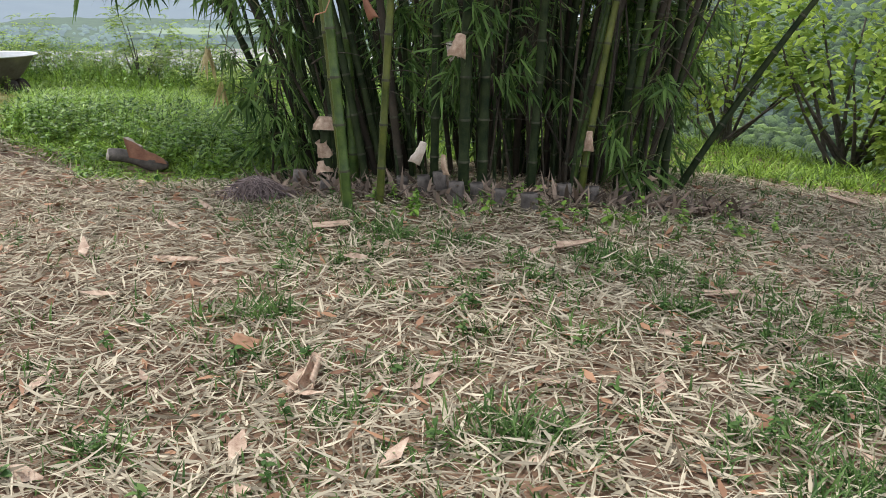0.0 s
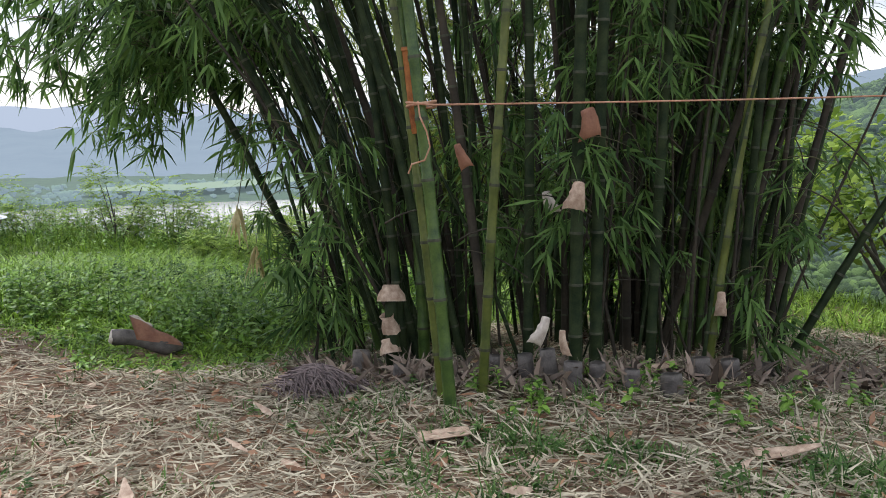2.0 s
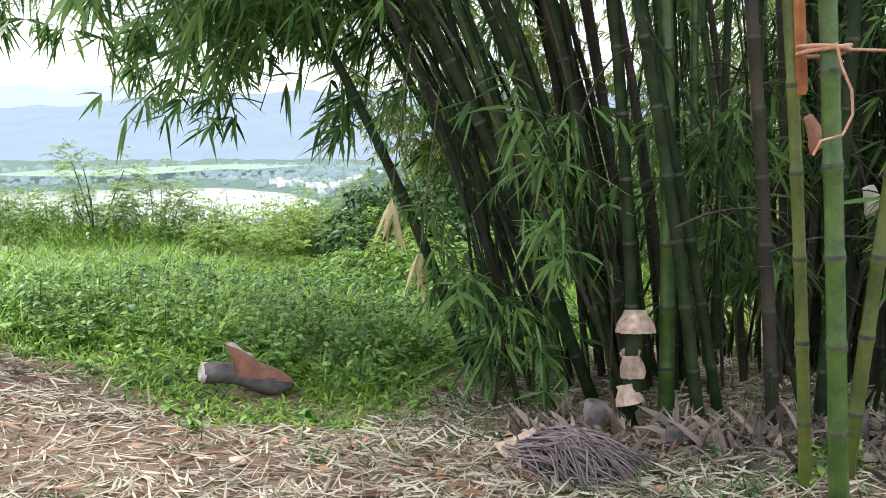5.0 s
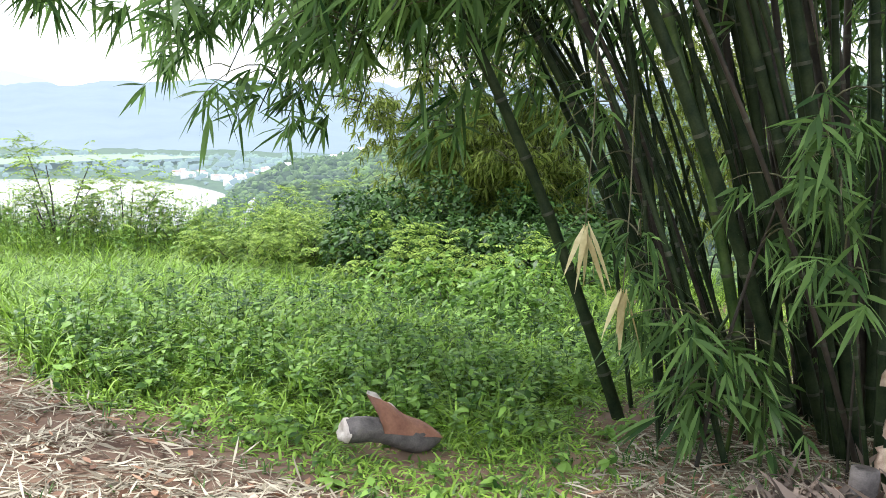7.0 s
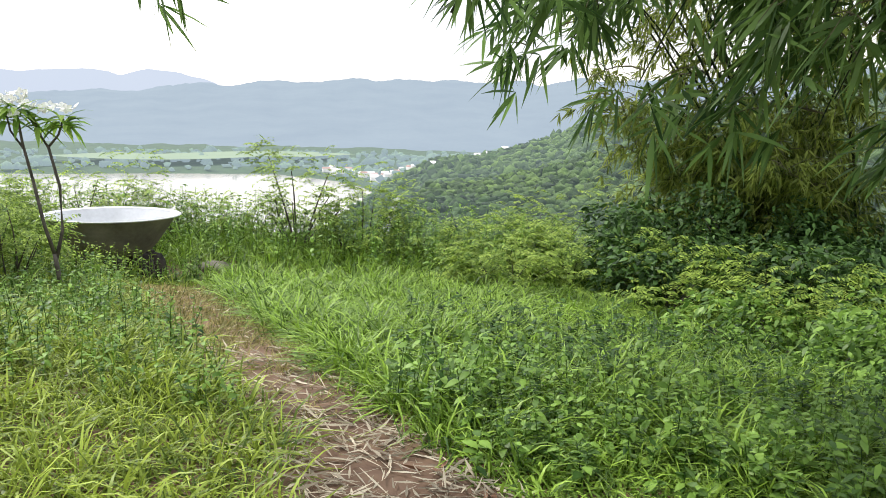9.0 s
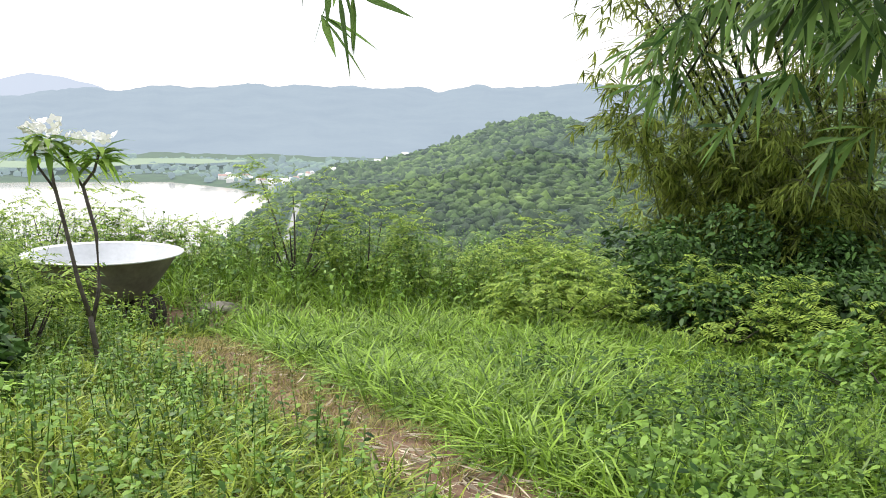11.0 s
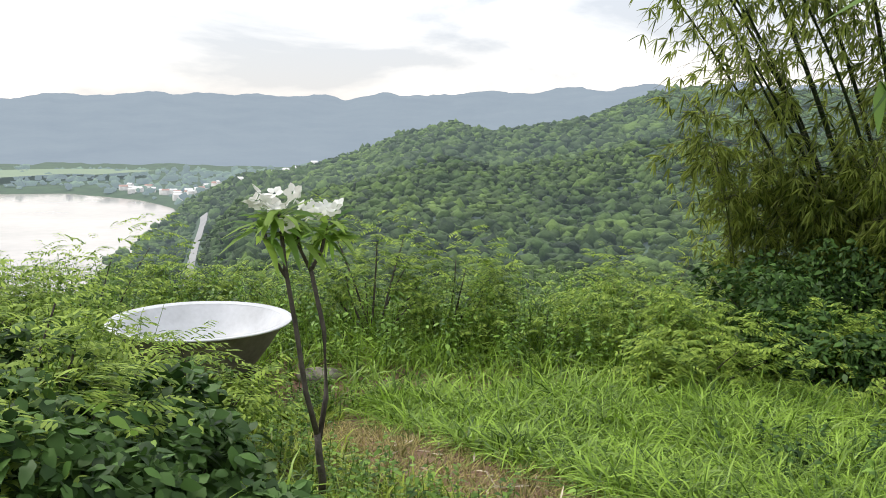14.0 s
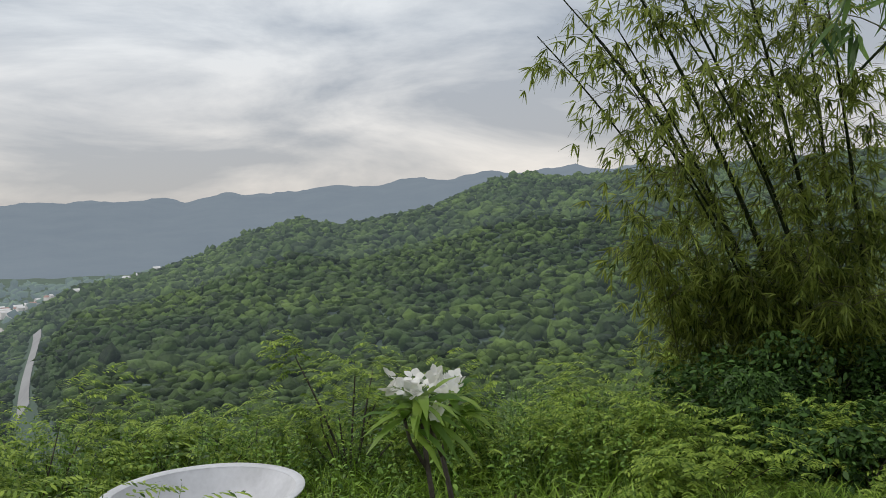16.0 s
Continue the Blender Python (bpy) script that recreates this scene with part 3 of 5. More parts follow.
# dark leafy rear of the clump, added to close lit gaps between culms
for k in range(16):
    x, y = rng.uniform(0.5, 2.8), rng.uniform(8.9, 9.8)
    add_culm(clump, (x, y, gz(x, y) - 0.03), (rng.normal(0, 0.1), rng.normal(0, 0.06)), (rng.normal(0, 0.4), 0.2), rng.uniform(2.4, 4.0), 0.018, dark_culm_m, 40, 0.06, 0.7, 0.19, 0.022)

# second clump down the slope
C2 = (1.3, 18.6)
clump_far = thing("bamboo_clump", (*C2, gz(*C2)), "leaning olive green bamboo thicket on the slope edge", "bamboo")


def second(dx, dy, lean, arch, height, radius, count=78):
    x, y = C2[0] + dx, C2[1] + dy
    add_culm(clump_far, (x, y, gz(x, y) - 0.3), lean, arch, height, radius, dark_culm_m, count, 0.14, 1.5, 0.23, 0.028, 6, 1.5, olive_leaf_m)


second(0.0, 0.0, (-0.34, 0.0), (-1.0, 0.0), 7.5, 0.05, 26)
second(0.4, -0.1, (-0.20, 0.0), (-0.8, -0.3), 7.8, 0.05)
second(0.7, 0.3, (-0.06, 0.0), (-0.3, 0.0), 7.8, 0.05)
second(0.2, 0.6, (-0.28, 0.05), (-1.5, 0.3), 7.2, 0.04, 26)
second(1.1, 0.0, (0.05, -0.03), (0.5, -0.4), 7.5, 0.05)
second(0.6, -0.4, (-0.14, -0.05), (-0.9, -0.6), 6.8, 0.045)
second(1.5, 0.3, (0.12, 0.0), (0.9, 0.0), 7.0, 0.045)
second(0.9, -0.5, (0.02, -0.08), (0.1, -0.9), 6.8, 0.04)
second(-0.3, 0.2, (-0.30, -0.03), (-1.3, -0.3), 5.2, 0.035, 26)
second(2.0, -0.2, (0.10, -0.05), (0.6, -0.5), 7.0, 0.045)
second(2.6, 0.5, (0.16, 0.0), (1.1, 0.0), 7.2, 0.045)
second(2.3, -0.7, (0.08, -0.1), (0.4, -0.9), 6.6, 0.04)
second(-0.1, -0.3, (-0.24, -0.06), (-1.8, -0.5), 6.4, 0.035, 26)
second(0.1, 0.2, (-0.44, 0.0), (-0.8, -0.2), 6.6, 0.035, 26)
second(0.3, 0.4, (-0.38, 0.04), (-1.4, 0.2), 7.4, 0.035, 26)
second(-0.2, -0.1, (-0.50, 0.0), (-0.6, -0.2), 5.6, 0.03, 26)
second(0.0, 0.5, (-0.46, 0.05), (-1.2, 0.1), 6.8, 0.03, 26)
second(0.5, 0.1, (-0.26, 0.0), (-1.5, 0.0), 8.2, 0.04)
second(3.2, 0.0, (0.1, -0.05), (0.6, -0.4), 6.6, 0.04)
for k in range(18):
    x, y = rng.uniform(-0.9, 2.4), rng.uniform(17.8, 19.6)
    add_culm(clump_far, (x, y, gz(x, y) - 0.1), (rng.normal(-0.12, 0.12), rng.normal(-0.05, 0.08)), (rng.normal(-0.5, 0.4), -0.3), rng.uniform(2.2, 3.9), 0.016,
             yellow_culm_m, 44, 0.1, 0.85, 0.2, 0.026, 7, 1.6, olive_leaf_m)


# ---- shrubs and trees ----
def lumps(n, radius, height, count):
    """Places inside a lumpy crown."""
    c = np.stack([rng.uniform(-0.75, 0.75, count) * radius, rng.uniform(-0.75, 0.75, count) * radius, rng.uniform(0.3, 0.9, count) * height], -1)
    r = rng.uniform(0.25, 0.5, count) * radius
    w = rng.integers(0, count, n)
    d = rng.normal(0, 1, (n, 3))
    d /= np.linalg.norm(d, axis=1, keepdims=True)
    p = c[w] + d * (r[w] * rng.uniform(0.55, 1.0, n) ** 0.5)[:, None]
    p[:, 2] = np.clip(p[:, 2], 0.04 * height, None)
    return p, c


def shrub(name, x, y, radius, height, leaves, size, mat, label, category="shrub", count=9, group="", wide=0.55, feathery=False):
    z = gz(x, y)
    ob = thing(name, (x, y, z), label, category, group)
    p, c = lumps(leaves, radius, height, count)
    k = len(c)
    q = np.linspace(0, 1, 5)[None, :, None]
    root = np.stack([rng.normal(0, 0.06 * radius, k), rng.normal(0, 0.06 * radius, k), np.full(k, -0.05)], -1)
    mid = (root + c) / 2 + rng.normal(0, 0.08 * radius, (k, 3))
    line = (1 - q) ** 2 * root[:, None] + 2 * q * (1 - q) * mid[:, None] + q ** 2 * c[:, None]
    tagged(part("stem", tubes(line, np.broadcast_to(np.linspace(0.012, 0.004, 5) * max(1, height), (k, 5)), 5), bark_m, ob), kind="stuff")
    a = np.arctan2(p[:, 1], p[:, 0]) + rng.normal(0, 0.9, leaves)
    if feathery:
        L = rng.uniform(0.7, 1.2, leaves) * 0.28
        tilt = rng.uniform(0.7, 1.7, leaves)
        pairs = 8
        s = np.repeat(np.linspace(0.15, 1, pairs), 2)
        d = np.stack([np.cos(a) * np.sin(tilt), np.sin(a) * np.sin(tilt), np.cos(tilt)], -1)
        b = p[:, None] + (L[:, None] * s)[:, :, None] * d[:, None]
        b[:, :, 2] -= 0.35 * L[:, None] * s ** 2
        way = a[:, None] + np.tile([1.1, -1.1], pairs)
        m = leaves * 2 * pairs
        lv = blades(b.reshape(-1, 3), way.ravel(), rng.normal(1.65, 0.15, m), size * rng.uniform(0.7, 1.1, m), size * 0.36, 0.2, "leaflet")
    else:
        s = size * rng.uniform(0.6, 1.25, leaves)
        lv = blades(p, a, rng.normal(1.5, 0.45, leaves), s, s * wide, rng.uniform(0.1, 0.5, leaves), "ovate", rng.normal(0, 0.5, leaves))
    tagged(part("foliage", lv, mat, ob), kind="stuff")
    return ob


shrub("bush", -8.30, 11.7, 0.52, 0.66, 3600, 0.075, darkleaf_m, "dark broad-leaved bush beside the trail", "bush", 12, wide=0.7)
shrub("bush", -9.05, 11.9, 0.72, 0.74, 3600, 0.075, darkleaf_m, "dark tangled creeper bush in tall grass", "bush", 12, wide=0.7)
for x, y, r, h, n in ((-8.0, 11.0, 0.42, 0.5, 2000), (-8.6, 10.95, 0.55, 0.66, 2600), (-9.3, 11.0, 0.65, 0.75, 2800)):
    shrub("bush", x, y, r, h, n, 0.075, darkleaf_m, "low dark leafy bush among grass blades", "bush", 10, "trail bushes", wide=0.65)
shrub("creeper", -8.85, 11.55, 0.65, 0.62, 1300, 0.07, weed_m, "fresh green creeper climbing over a dark bush", "creeper", 12, wide=0.6)
for x, y, r, h, n in ((-1.4, 12.7, 0.9, 0.42, 2000), (-0.6, 12.2, 0.9, 0.5, 2400)):
    shrub("shade_bush", x, y, r, h, n, 0.085, weed_m, "green leafy bush in the shade of bamboo", "bush", 12, "shade bushes", wide=0.45)
for x, y, r, h in ((-9.3, 11.9, 0.5, 1.0), (-9.9, 13.0, 0.9, 1.2), (-9.0, 13.5, 0.6, 0.85), (-8.15, 12.75, 0.4, 0.85), (-9.0, 12.1, 0.45, 1.25), (-8.5, 13.0, 0.5, 0.8), (-9.2, 11.0, 0.45, 0.8), (-8.65, 11.2, 0.4, 0.85)):
    shrub("feathery_shrub", x, y, r, h, 150, 0.055, frond_m, "light green feathery-leaved shrub among weeds", "shrub", 8, "feathery shrubs", feathery=True)
for x, y, r, h in ((-10.6, 16.6, 1.0, 1.1), (-9.6, 17.6, 0.9, 1.3), (-8.2, 17.8, 0.9, 1.1), (-6.5, 17.6, 0.8, 1.95), (-5.6, 17.9, 0.9, 1.6), (-4.6, 17.4, 0.9, 0.9), (-3.4, 17.3, 0.9, 0.9),
                   (-2.6, 16.6, 0.9, 0.9), (-1.6, 16.0, 0.9, 0.8), (-0.6, 15.6, 0.9, 0.8), (-2.9, 18.4, 1.0, 1.4), (-3.6, 15.4, 0.7, 0.7), (-1.9, 14.9, 0.7, 0.8), (-0.8, 13.9, 0.8, 0.8),
                   (-11.8, 17.4, 1.2, 1.2), (-7.4, 18.6, 0.9, 1.0), (-12.4, 15.6, 1.1, 1.2)):
    shrub("feathery_shrub", x, y, r, h * 0.86, 270, 0.07, frond_m, "light green feathery-leaved shrub among weeds", "shrub", 9, "feathery shrubs", feathery=True)
# Thicket under the second clump: its shade is painted by the dark leaf.
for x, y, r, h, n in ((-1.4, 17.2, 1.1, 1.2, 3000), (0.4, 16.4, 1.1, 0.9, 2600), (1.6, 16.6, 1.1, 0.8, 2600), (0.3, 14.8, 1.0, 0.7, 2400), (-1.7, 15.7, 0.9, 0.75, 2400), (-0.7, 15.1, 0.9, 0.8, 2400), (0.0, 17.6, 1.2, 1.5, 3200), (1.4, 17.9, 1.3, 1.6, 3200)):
    shrub("thicket_bush", x, y, r, h, n, 0.10, darkleaf_m, "broad-leaved thicket under leaning bamboo, overhead shade put into dark green leaves", "bush", 14, "thicket bushes", wide=0.5)
for x, y, r, h, n in ((5.9, 12.6, 1.4, 3.0, 1500), (4.6, 14.4, 1.5, 2.6, 1500), (8.3, 12.7, 2.1, 4.3, 7000), (9.8, 11.2, 2.2, 4.2, 6500), (9.6, 16.0, 1.8, 2.8, 5000), (11.2, 14.6, 2.6, 5.0, 7000), (6.6, 11.8, 1.0, 1.1, 2500)):
    shrub("leafy_tree", x, y, r, h, n, 0.16, frond_m, "bright green leafy young tree behind the clearing", "tree", 16, "leafy trees", wide=0.5)


# ---- grass ----
def grass_patch(name, n, box, keep, height, tall, mat, label, width=0.012, lean=0.45, per=9, spread=0.035):
    """Tufts of bent blades that lean out from the middle of each tuft."""
    x, y = scatter(n // per, *box, keep)
    z = land(x, y)
    m = len(x) * per
    bx, by, bz = (np.repeat(v, per) for v in (x, y, z))
    ox, oy = rng.normal(0, spread, m), rng.normal(0, spread, m)
    bx, by = bx + ox, by + oy
    h = np.repeat(height(x, y) * rng.uniform(0.75, 1.25, len(x)), per) * rng.uniform(0.5, 1.15, m)
    v, f = blades(np.stack([bx, by, bz - 0.02], -1), np.arctan2(oy, ox) + rng.normal(0, 0.9, m), np.abs(rng.normal(lean * 0.6, lean * 0.55, m)), h,
                  width * rng.uniform(0.6, 1.3, m), rng.uniform(0.3 * tall, tall, m), "grass", rng.normal(0, 0.5, m))
    return tagged(part(name, (v, f), mat), label, "grass", kind="stuff")


def mound(x, y):
    """Height of the long grass right of the trail."""
    far = np.clip((y - np.interp(x, [-4.3, -3.4, -2.7, -1.7, -0.9, 0.3], [8.2, 8.6, 7.9, 7.8, 8.8, 10])) / 1.6, 0.22, 1)
    return (0.44 + 0.11 * ripple(x, y, 1.3) + 0.13 * ripple(x + 3, y, 3.1)) * far


def green(x, y):
    return (1 - bare(x, y)) * clear(x, y)


def right_side(x, y):
    line = np.interp(y, TRAIL[:, 1], TRAIL[:, 0])
    return (x > line) * green(x, y)


def left_side(x, y):
    line = np.interp(y, TRAIL[:, 1], TRAIL[:, 0])
    return (x <= line) * green(x, y)


grass_patch("long_grass", 150000, (-6.9, 0.8, 7.2, 15.2), right_side, mound, 1.2, lush_m, "lush bright green long grass beside the trail", 0.0135, 0.85, 26, 0.055)
grass_patch("verge_grass", 66000, (-10.5, -4.0, 7.5, 15.0), left_side, lambda x, y: 0.25 + 0.08 * ripple(x, y, 1.9) + 0 * x, 0.9, grass_m, "yellow-green verge grass along the trail", 0.011, 0.9, 12, 0.06)
grass_patch("crest_grass", 42000, (-14, 3.0, 14.6, 20.5), green, lambda x, y: 0.46 + 0.14 * ripple(x, y, 1.1) + 0.28 * np.clip((y - 16) / 1.0, 0, 1), 0.7, lush_m,
            "tall green grass along the edge of the slope", 0.017, 0.8)
grass_patch("back_grass", 26000, (-0.5, 12, 9.0, 17), green, lambda x, y: 0.34 + 0.12 * ripple(x, y, 1.2), 0.9, lush_m, "green grass behind the bamboo clearing", 0.016, 0.5)
grass_patch("bush_grass", 3000, (-9.4, -7.7, 10.5, 12.3), left_side, lambda x, y: 0.55 + 0 * x, 1.3, lush_m, "long grass blades hanging around a dark bush", 0.016, 0.6)
grass_patch("side_grass", 26000, (-13, -4.6, -1, 8.5), left_side, lambda x, y: 0.12 + 0 * x, 0.5, grass_m, "short green grass at the side of the yard", 0.010, 0.5)


def sprigs(x, y):
    a = np.clip(0.7 * ripple(x, y, 3.1) + ripple(x + 1, y + 2, 8.3) - 0.3, 0, 1) * np.clip((6.4 - y) / 1.2, 0.03, 1)
    return bare(x, y) * (0.05 + a) * (1 - 0.85 * trail(x, y))


grass_patch("sparse_grass", 62000, (-4, 6, 0.8, 10), sprigs, lambda x, y: 0.13 + 0.03 * ripple(x, y, 3), 0.6, yard_m, "sparse short grass growing through dead leaves", 0.009, 0.6)
grass_patch("dry_trail_grass", 13000, (-8.2, -4.2, 9.2, 15.6), lambda x, y: np.clip(trail(x, y) * 1.2 - 0.1, 0, 1) * np.clip((y - 9.6) / 3.0, 0.04, 0.8), lambda x, y: 0.11 + 0 * x, 0.5,
            material("straw_grass", (0.08, 0.10, 0.02), (0.46, 0.38, 0.16), 2.0, 0.7, 0.0, island=True, through_light=0.2), "yellowed trodden grass on the trail", 0.008, 0.9)


def weeds(name, n, box, keep, height, size, mat, label, graded=False):
    """Leafy herbs: a thin stem with broad leaves up its length."""
    x, y = scatter(n, *box, keep)
    n = len(x)
    z = land(x, y)
    h = height * rng.uniform(0.55, 1.2, n) * (np.clip(mound(x, y) / 0.36, 0.3, 1.25) if graded else 1.0)
    q = np.linspace(0, 1, 4)
    tip = rng.normal(0, 0.12, (n, 2)) * h[:, None]
    line = np.stack([x[:, None] + tip[:, :1] * q ** 2, y[:, None] + tip[:, 1:] * q ** 2, (z - 0.02)[:, None] + h[:, None] * q], -1)
    st = tubes(line, np.broadcast_to(np.linspace(0.004, 0.002, 4), (n, 4)), 3)
    per = 12
    s = np.tile(np.linspace(0.3, 1, per), n)
    w = np.repeat(np.arange(n), per)
    b = np.stack([x[w] + tip[w, 0] * s ** 2, y[w] + tip[w, 1] * s ** 2, z[w] + h[w] * s], -1)
    m = n * per
    ls = size * rng.uniform(0.6, 1.25, m) * (1.15 - 0.5 * s)
    lv = blades(b, rng.uniform(0, 2 * np.pi, m), rng.normal(1.25, 0.3, m), ls, ls * 0.5, rng.uniform(0.2, 0.6, m), "ovate", rng.normal(0, 0.3, m))
    v, f = joined(st, lv)
    return tagged(part(name, (v, f), mat), label, "weeds", kind="stuff")


# Dark leaf colour here stands in for shade beside the near clump.
weeds("painted_shade_weeds", 480, (-4.7, 0.2, 10.4, 13.4), lambda x, y: right_side(x, y) * np.clip((x + 4.7 + 0.25 * (y - 10.6)) / 1.0, 0, 1), 0.29, 0.085, darkleaf_m, "low weeds with bamboo shade put into dark leaf colour")
weeds("leafy_weeds", 600, (-4.6, 0.3, 7.4, 12), lambda x, y: right_side(x, y) * np.clip((11.5 - y) / 2, 0.2, 1) * np.clip((mound(x, y) - 0.12) * 5, 0.1, 1), 0.31, 0.09, weed_m, "low broad-leaved weeds in the long grass", True)
weeds("verge_weeds", 1100, (-10.2, -5.2, 9.2, 15.5), left_side, 0.32, 0.06, weed_m, "broad-leaved weeds on the left verge")
weeds("crest_weeds", 1900, (-13, 3, 15.6, 20), lambda x, y: green(x, y) * np.clip((y - 15.6) / 1.2, 0.1, 1), 0.88, 0.085, weed_m, "tall leafy weeds on the edge of the slope")
weeds("corner_weeds", 420, (-11, -8.6, 11.0, 15), left_side, 0.85, 0.09, frond_m, "tall weeds crowding a bush by the trail")
weeds("pan_weeds", 260, (-9.6, -7.6, 13.3, 14.75), left_side, 0.40, 0.07, frond_m, "weeds growing in front of the big pan")
weeds("yard_weeds", 260, (-3, 5.5, 1.6, 7.5), sprigs, 0.10, 0.05, yard_m, "small green seedlings among dead leaves")
weeds("clump_weeds", 45, (0.2, 3.4, 5.9, 7.0), lambda x, y: 0 * x + 1, 0.16, 0.075, weed_m, "small green plants at the foot of the bamboo")

# ---- dead leaves ----
def litter(name, n, box, keep, size, width, mat, label, lift=0.03):
    x, y = scatter(n, *box, keep)
    m = len(x)
    z = land(x, y) + rng.uniform(0.002, lift, m)
    L = size * rng.uniform(0.45, 1.25, m)
    a = rng.uniform(0, 2 * np.pi, m)
    step = (land(x + 0.05 * np.cos(a), y + 0.05 * np.sin(a)) - land(x, y)) / 0.05
    v, f = blades(np.stack([x, y, z], -1), a, np.pi / 2 - np.arctan(step) + rng.normal(-0.05, 0.14, m), L, width * rng.uniform(0.5, 1.4, m), rng.normal(0.0, 0.12, m), "litter", rng.normal(0, 0.45, m))
    return tagged(part(name, (v, f), mat), label, "dead leaves", kind="stuff")


litter("dead_leaves", 112000, (-4.6, 7.0, 0.9, 10.4), lambda x, y: bare(x, y) * np.clip(1.35 - 0.07 * y - 0.95 * trail(x, y) * np.clip((y - 6.4) / 1.6, 0, 1), 0.05, 1), 0.15, 0.0108, litter_m, "thick carpet of dry straw-coloured bamboo leaves")
litter("yard_leaves", 13000, (-5.2, 8.0, -3.5, 1.3), lambda x, y: np.clip((y + 3.6) / 3, 0.1, 1) * np.clip((x + 5.2) / 1.5, 0, 1), 0.15, 0.0108, litter_m, "dry bamboo leaves thinning out across the yard")
litter("trail_leaves", 2600, (-7.2, -2.6, 7.4, 14), lambda x, y: trail(x, y) * np.clip((11.5 - y) / 4, 0.06, 1) * (0.35 + 0.65 * (np.abs(ripple(x, y, 4)) > 0.35)), 0.14, 0.012, litter_m, "dry leaves drifted along the dirt trail")
litter("fallen_husks", 380, (-3.5, 5, 1.2, 8.2), bare, 0.16, 0.05, husk_m, "scattered broken husk scraps on the ground", 0.035)
brown_m = material("brown_dead_leaf", (0.10, 0.04, 0.02), (0.38, 0.20, 0.11), 3.0, 0.75, 0.0, island=True)
litter("brown_leaves", 4200, (-4.4, 5.5, 1.0, 9.4), bare, 0.10, 0.026, brown_m, "curled red-brown dead leaves among straw", 0.04)

# heap of dead sheaths and roots along the foot of the clump
x, y = scatter(3600, -0.8, 3.3, 6.35, 8.3, lambda x, y: np.exp(-((y - (6.85 + 0.25 * np.abs(x - 1.0))) / 0.28) ** 2))
m = len(x)
v, f = blades(np.stack([x, y, land(x, y) - 0.01], -1), rng.uniform(0, 2 * np.pi, m), np.abs(rng.normal(1.05, 0.4, m)), rng.uniform(0.10, 0.38, m), rng.uniform(0.010, 0.045, m),
              rng.uniform(0.1, 0.9, m), "leaf", rng.normal(0, 0.9, m))
tagged(part("dead_sheaths", (v, f), material("dead_sheath", (0.035, 0.026, 0.020), (0.30, 0.22, 0.17), 4.0, 0.85, 0.0, island=True)), "ragged dead brown sheaths heaped around bamboo feet", "dead leaves", kind="stuff")

# ---- small things at the bamboo ----
def stub(x, y, h, r, mat, lean=0.1, name="bamboo_stub", label="weathered grey cut bamboo stub in dead leaves"):
    z = gz(x, y)
    a = rng.uniform(0, 6.28)
    tip = np.array([math.cos(a) * lean * h, math.sin(a) * lean * h, h])
    q = np.linspace(0, 1, 6)[:, None]
    p = np.array([0, 0, -0.03]) + q * (tip + [0, 0, 0.03])
    rad = r * np.array([1.15, 1.0, 1.08, 1.0, 1.0, 0.97])
    v1, f1 = tubes(p[None], rad[None], 12)
    inner = tubes(p[None, ::-1][:, :3], (rad[::-1][:3] * 0.72)[None], 12)
    n = 12
    top = (5 * n) + np.arange(n)
    v, f = joined((v1, f1), inner)
    k = len(v1) + np.arange(n)
    lid = np.stack([top, np.roll(top, -1), k[(-np.arange(n) - 1) % n] * 0 + np.roll(k, -1), k], -1)
    ob = part(name, (v, np.r_[f, lid]), mat, None, "", True, origin=(0, 0, 0))
    ob.location = (x, y, z)
    return tagged(ob, label, "bamboo stub", "cut stubs")


for x, y, h, r in ((0.98, 6.72, 0.22, 0.07), (0.86, 6.85, 0.30, 0.06), (1.14, 6.78, 0.20, 0.06), (1.55, 6.55, 0.17, 0.075), (1.32, 6.62, 0.18, 0.055), (1.82, 6.95, 0.22, 0.07),
                   (0.72, 6.95, 0.24, 0.06), (2.05, 7.1, 0.2, 0.07), (-0.42, 7.35, 0.24, 0.07), (2.35, 7.35, 0.16, 0.06), (-0.12, 7.02, 0.17, 0.045), (0.5, 7.1, 0.2, 0.055)):
    stub(x, y, h * 0.75, r * 0.85, grey_wood_m)


def sheet(w, l, curl, sag=0.0, ragged=0.12, thick=0.006, nx=8, ny=9, taper=0.0):
    """A curled husk plate with a torn outline and thickness, lying along +y."""
    u, t = np.meshgrid(np.linspace(-1, 1, nx), np.linspace(0, 1, ny), indexing="ij")
    rag = 1 + ragged * np.sin(t * 17 + 2 * rng.random()) * 0.4 + ragged * rng.normal(0, 0.3, u.shape) * (np.abs(u) > 0.9)
    half = w / 2 * (1 - taper * t) * rag
    ang = u * curl
    r = half / max(curl, 0.05)
    top = np.stack([r * np.sin(ang), l * (t + ragged * 0.3 * rng.normal(0, 0.3, u.shape) * (t > 0.95)), r * (1 - np.cos(ang)) + sag * t ** 2], -1)
    bot = top - np.array([0, 0, thick])
    i = np.arange(nx * ny).reshape(nx, ny)
    f = np.stack([i[:-1, :-1], i[1:, :-1], i[1:, 1:], i[:-1, 1:]], -1).reshape(-1, 4)
    m = nx * ny
    edge = np.concatenate([i[0, :], i[1:, -1], i[-1, :-1][::-1], i[1:-1, 0][::-1]])
    ef = np.stack([edge, np.roll(edge, -1), np.roll(edge, -1) + m, edge + m], -1)
    return np.r_[top.reshape(-1, 3), bot.reshape(-1, 3)], np.r_[f, f[:, ::-1] + m, ef]


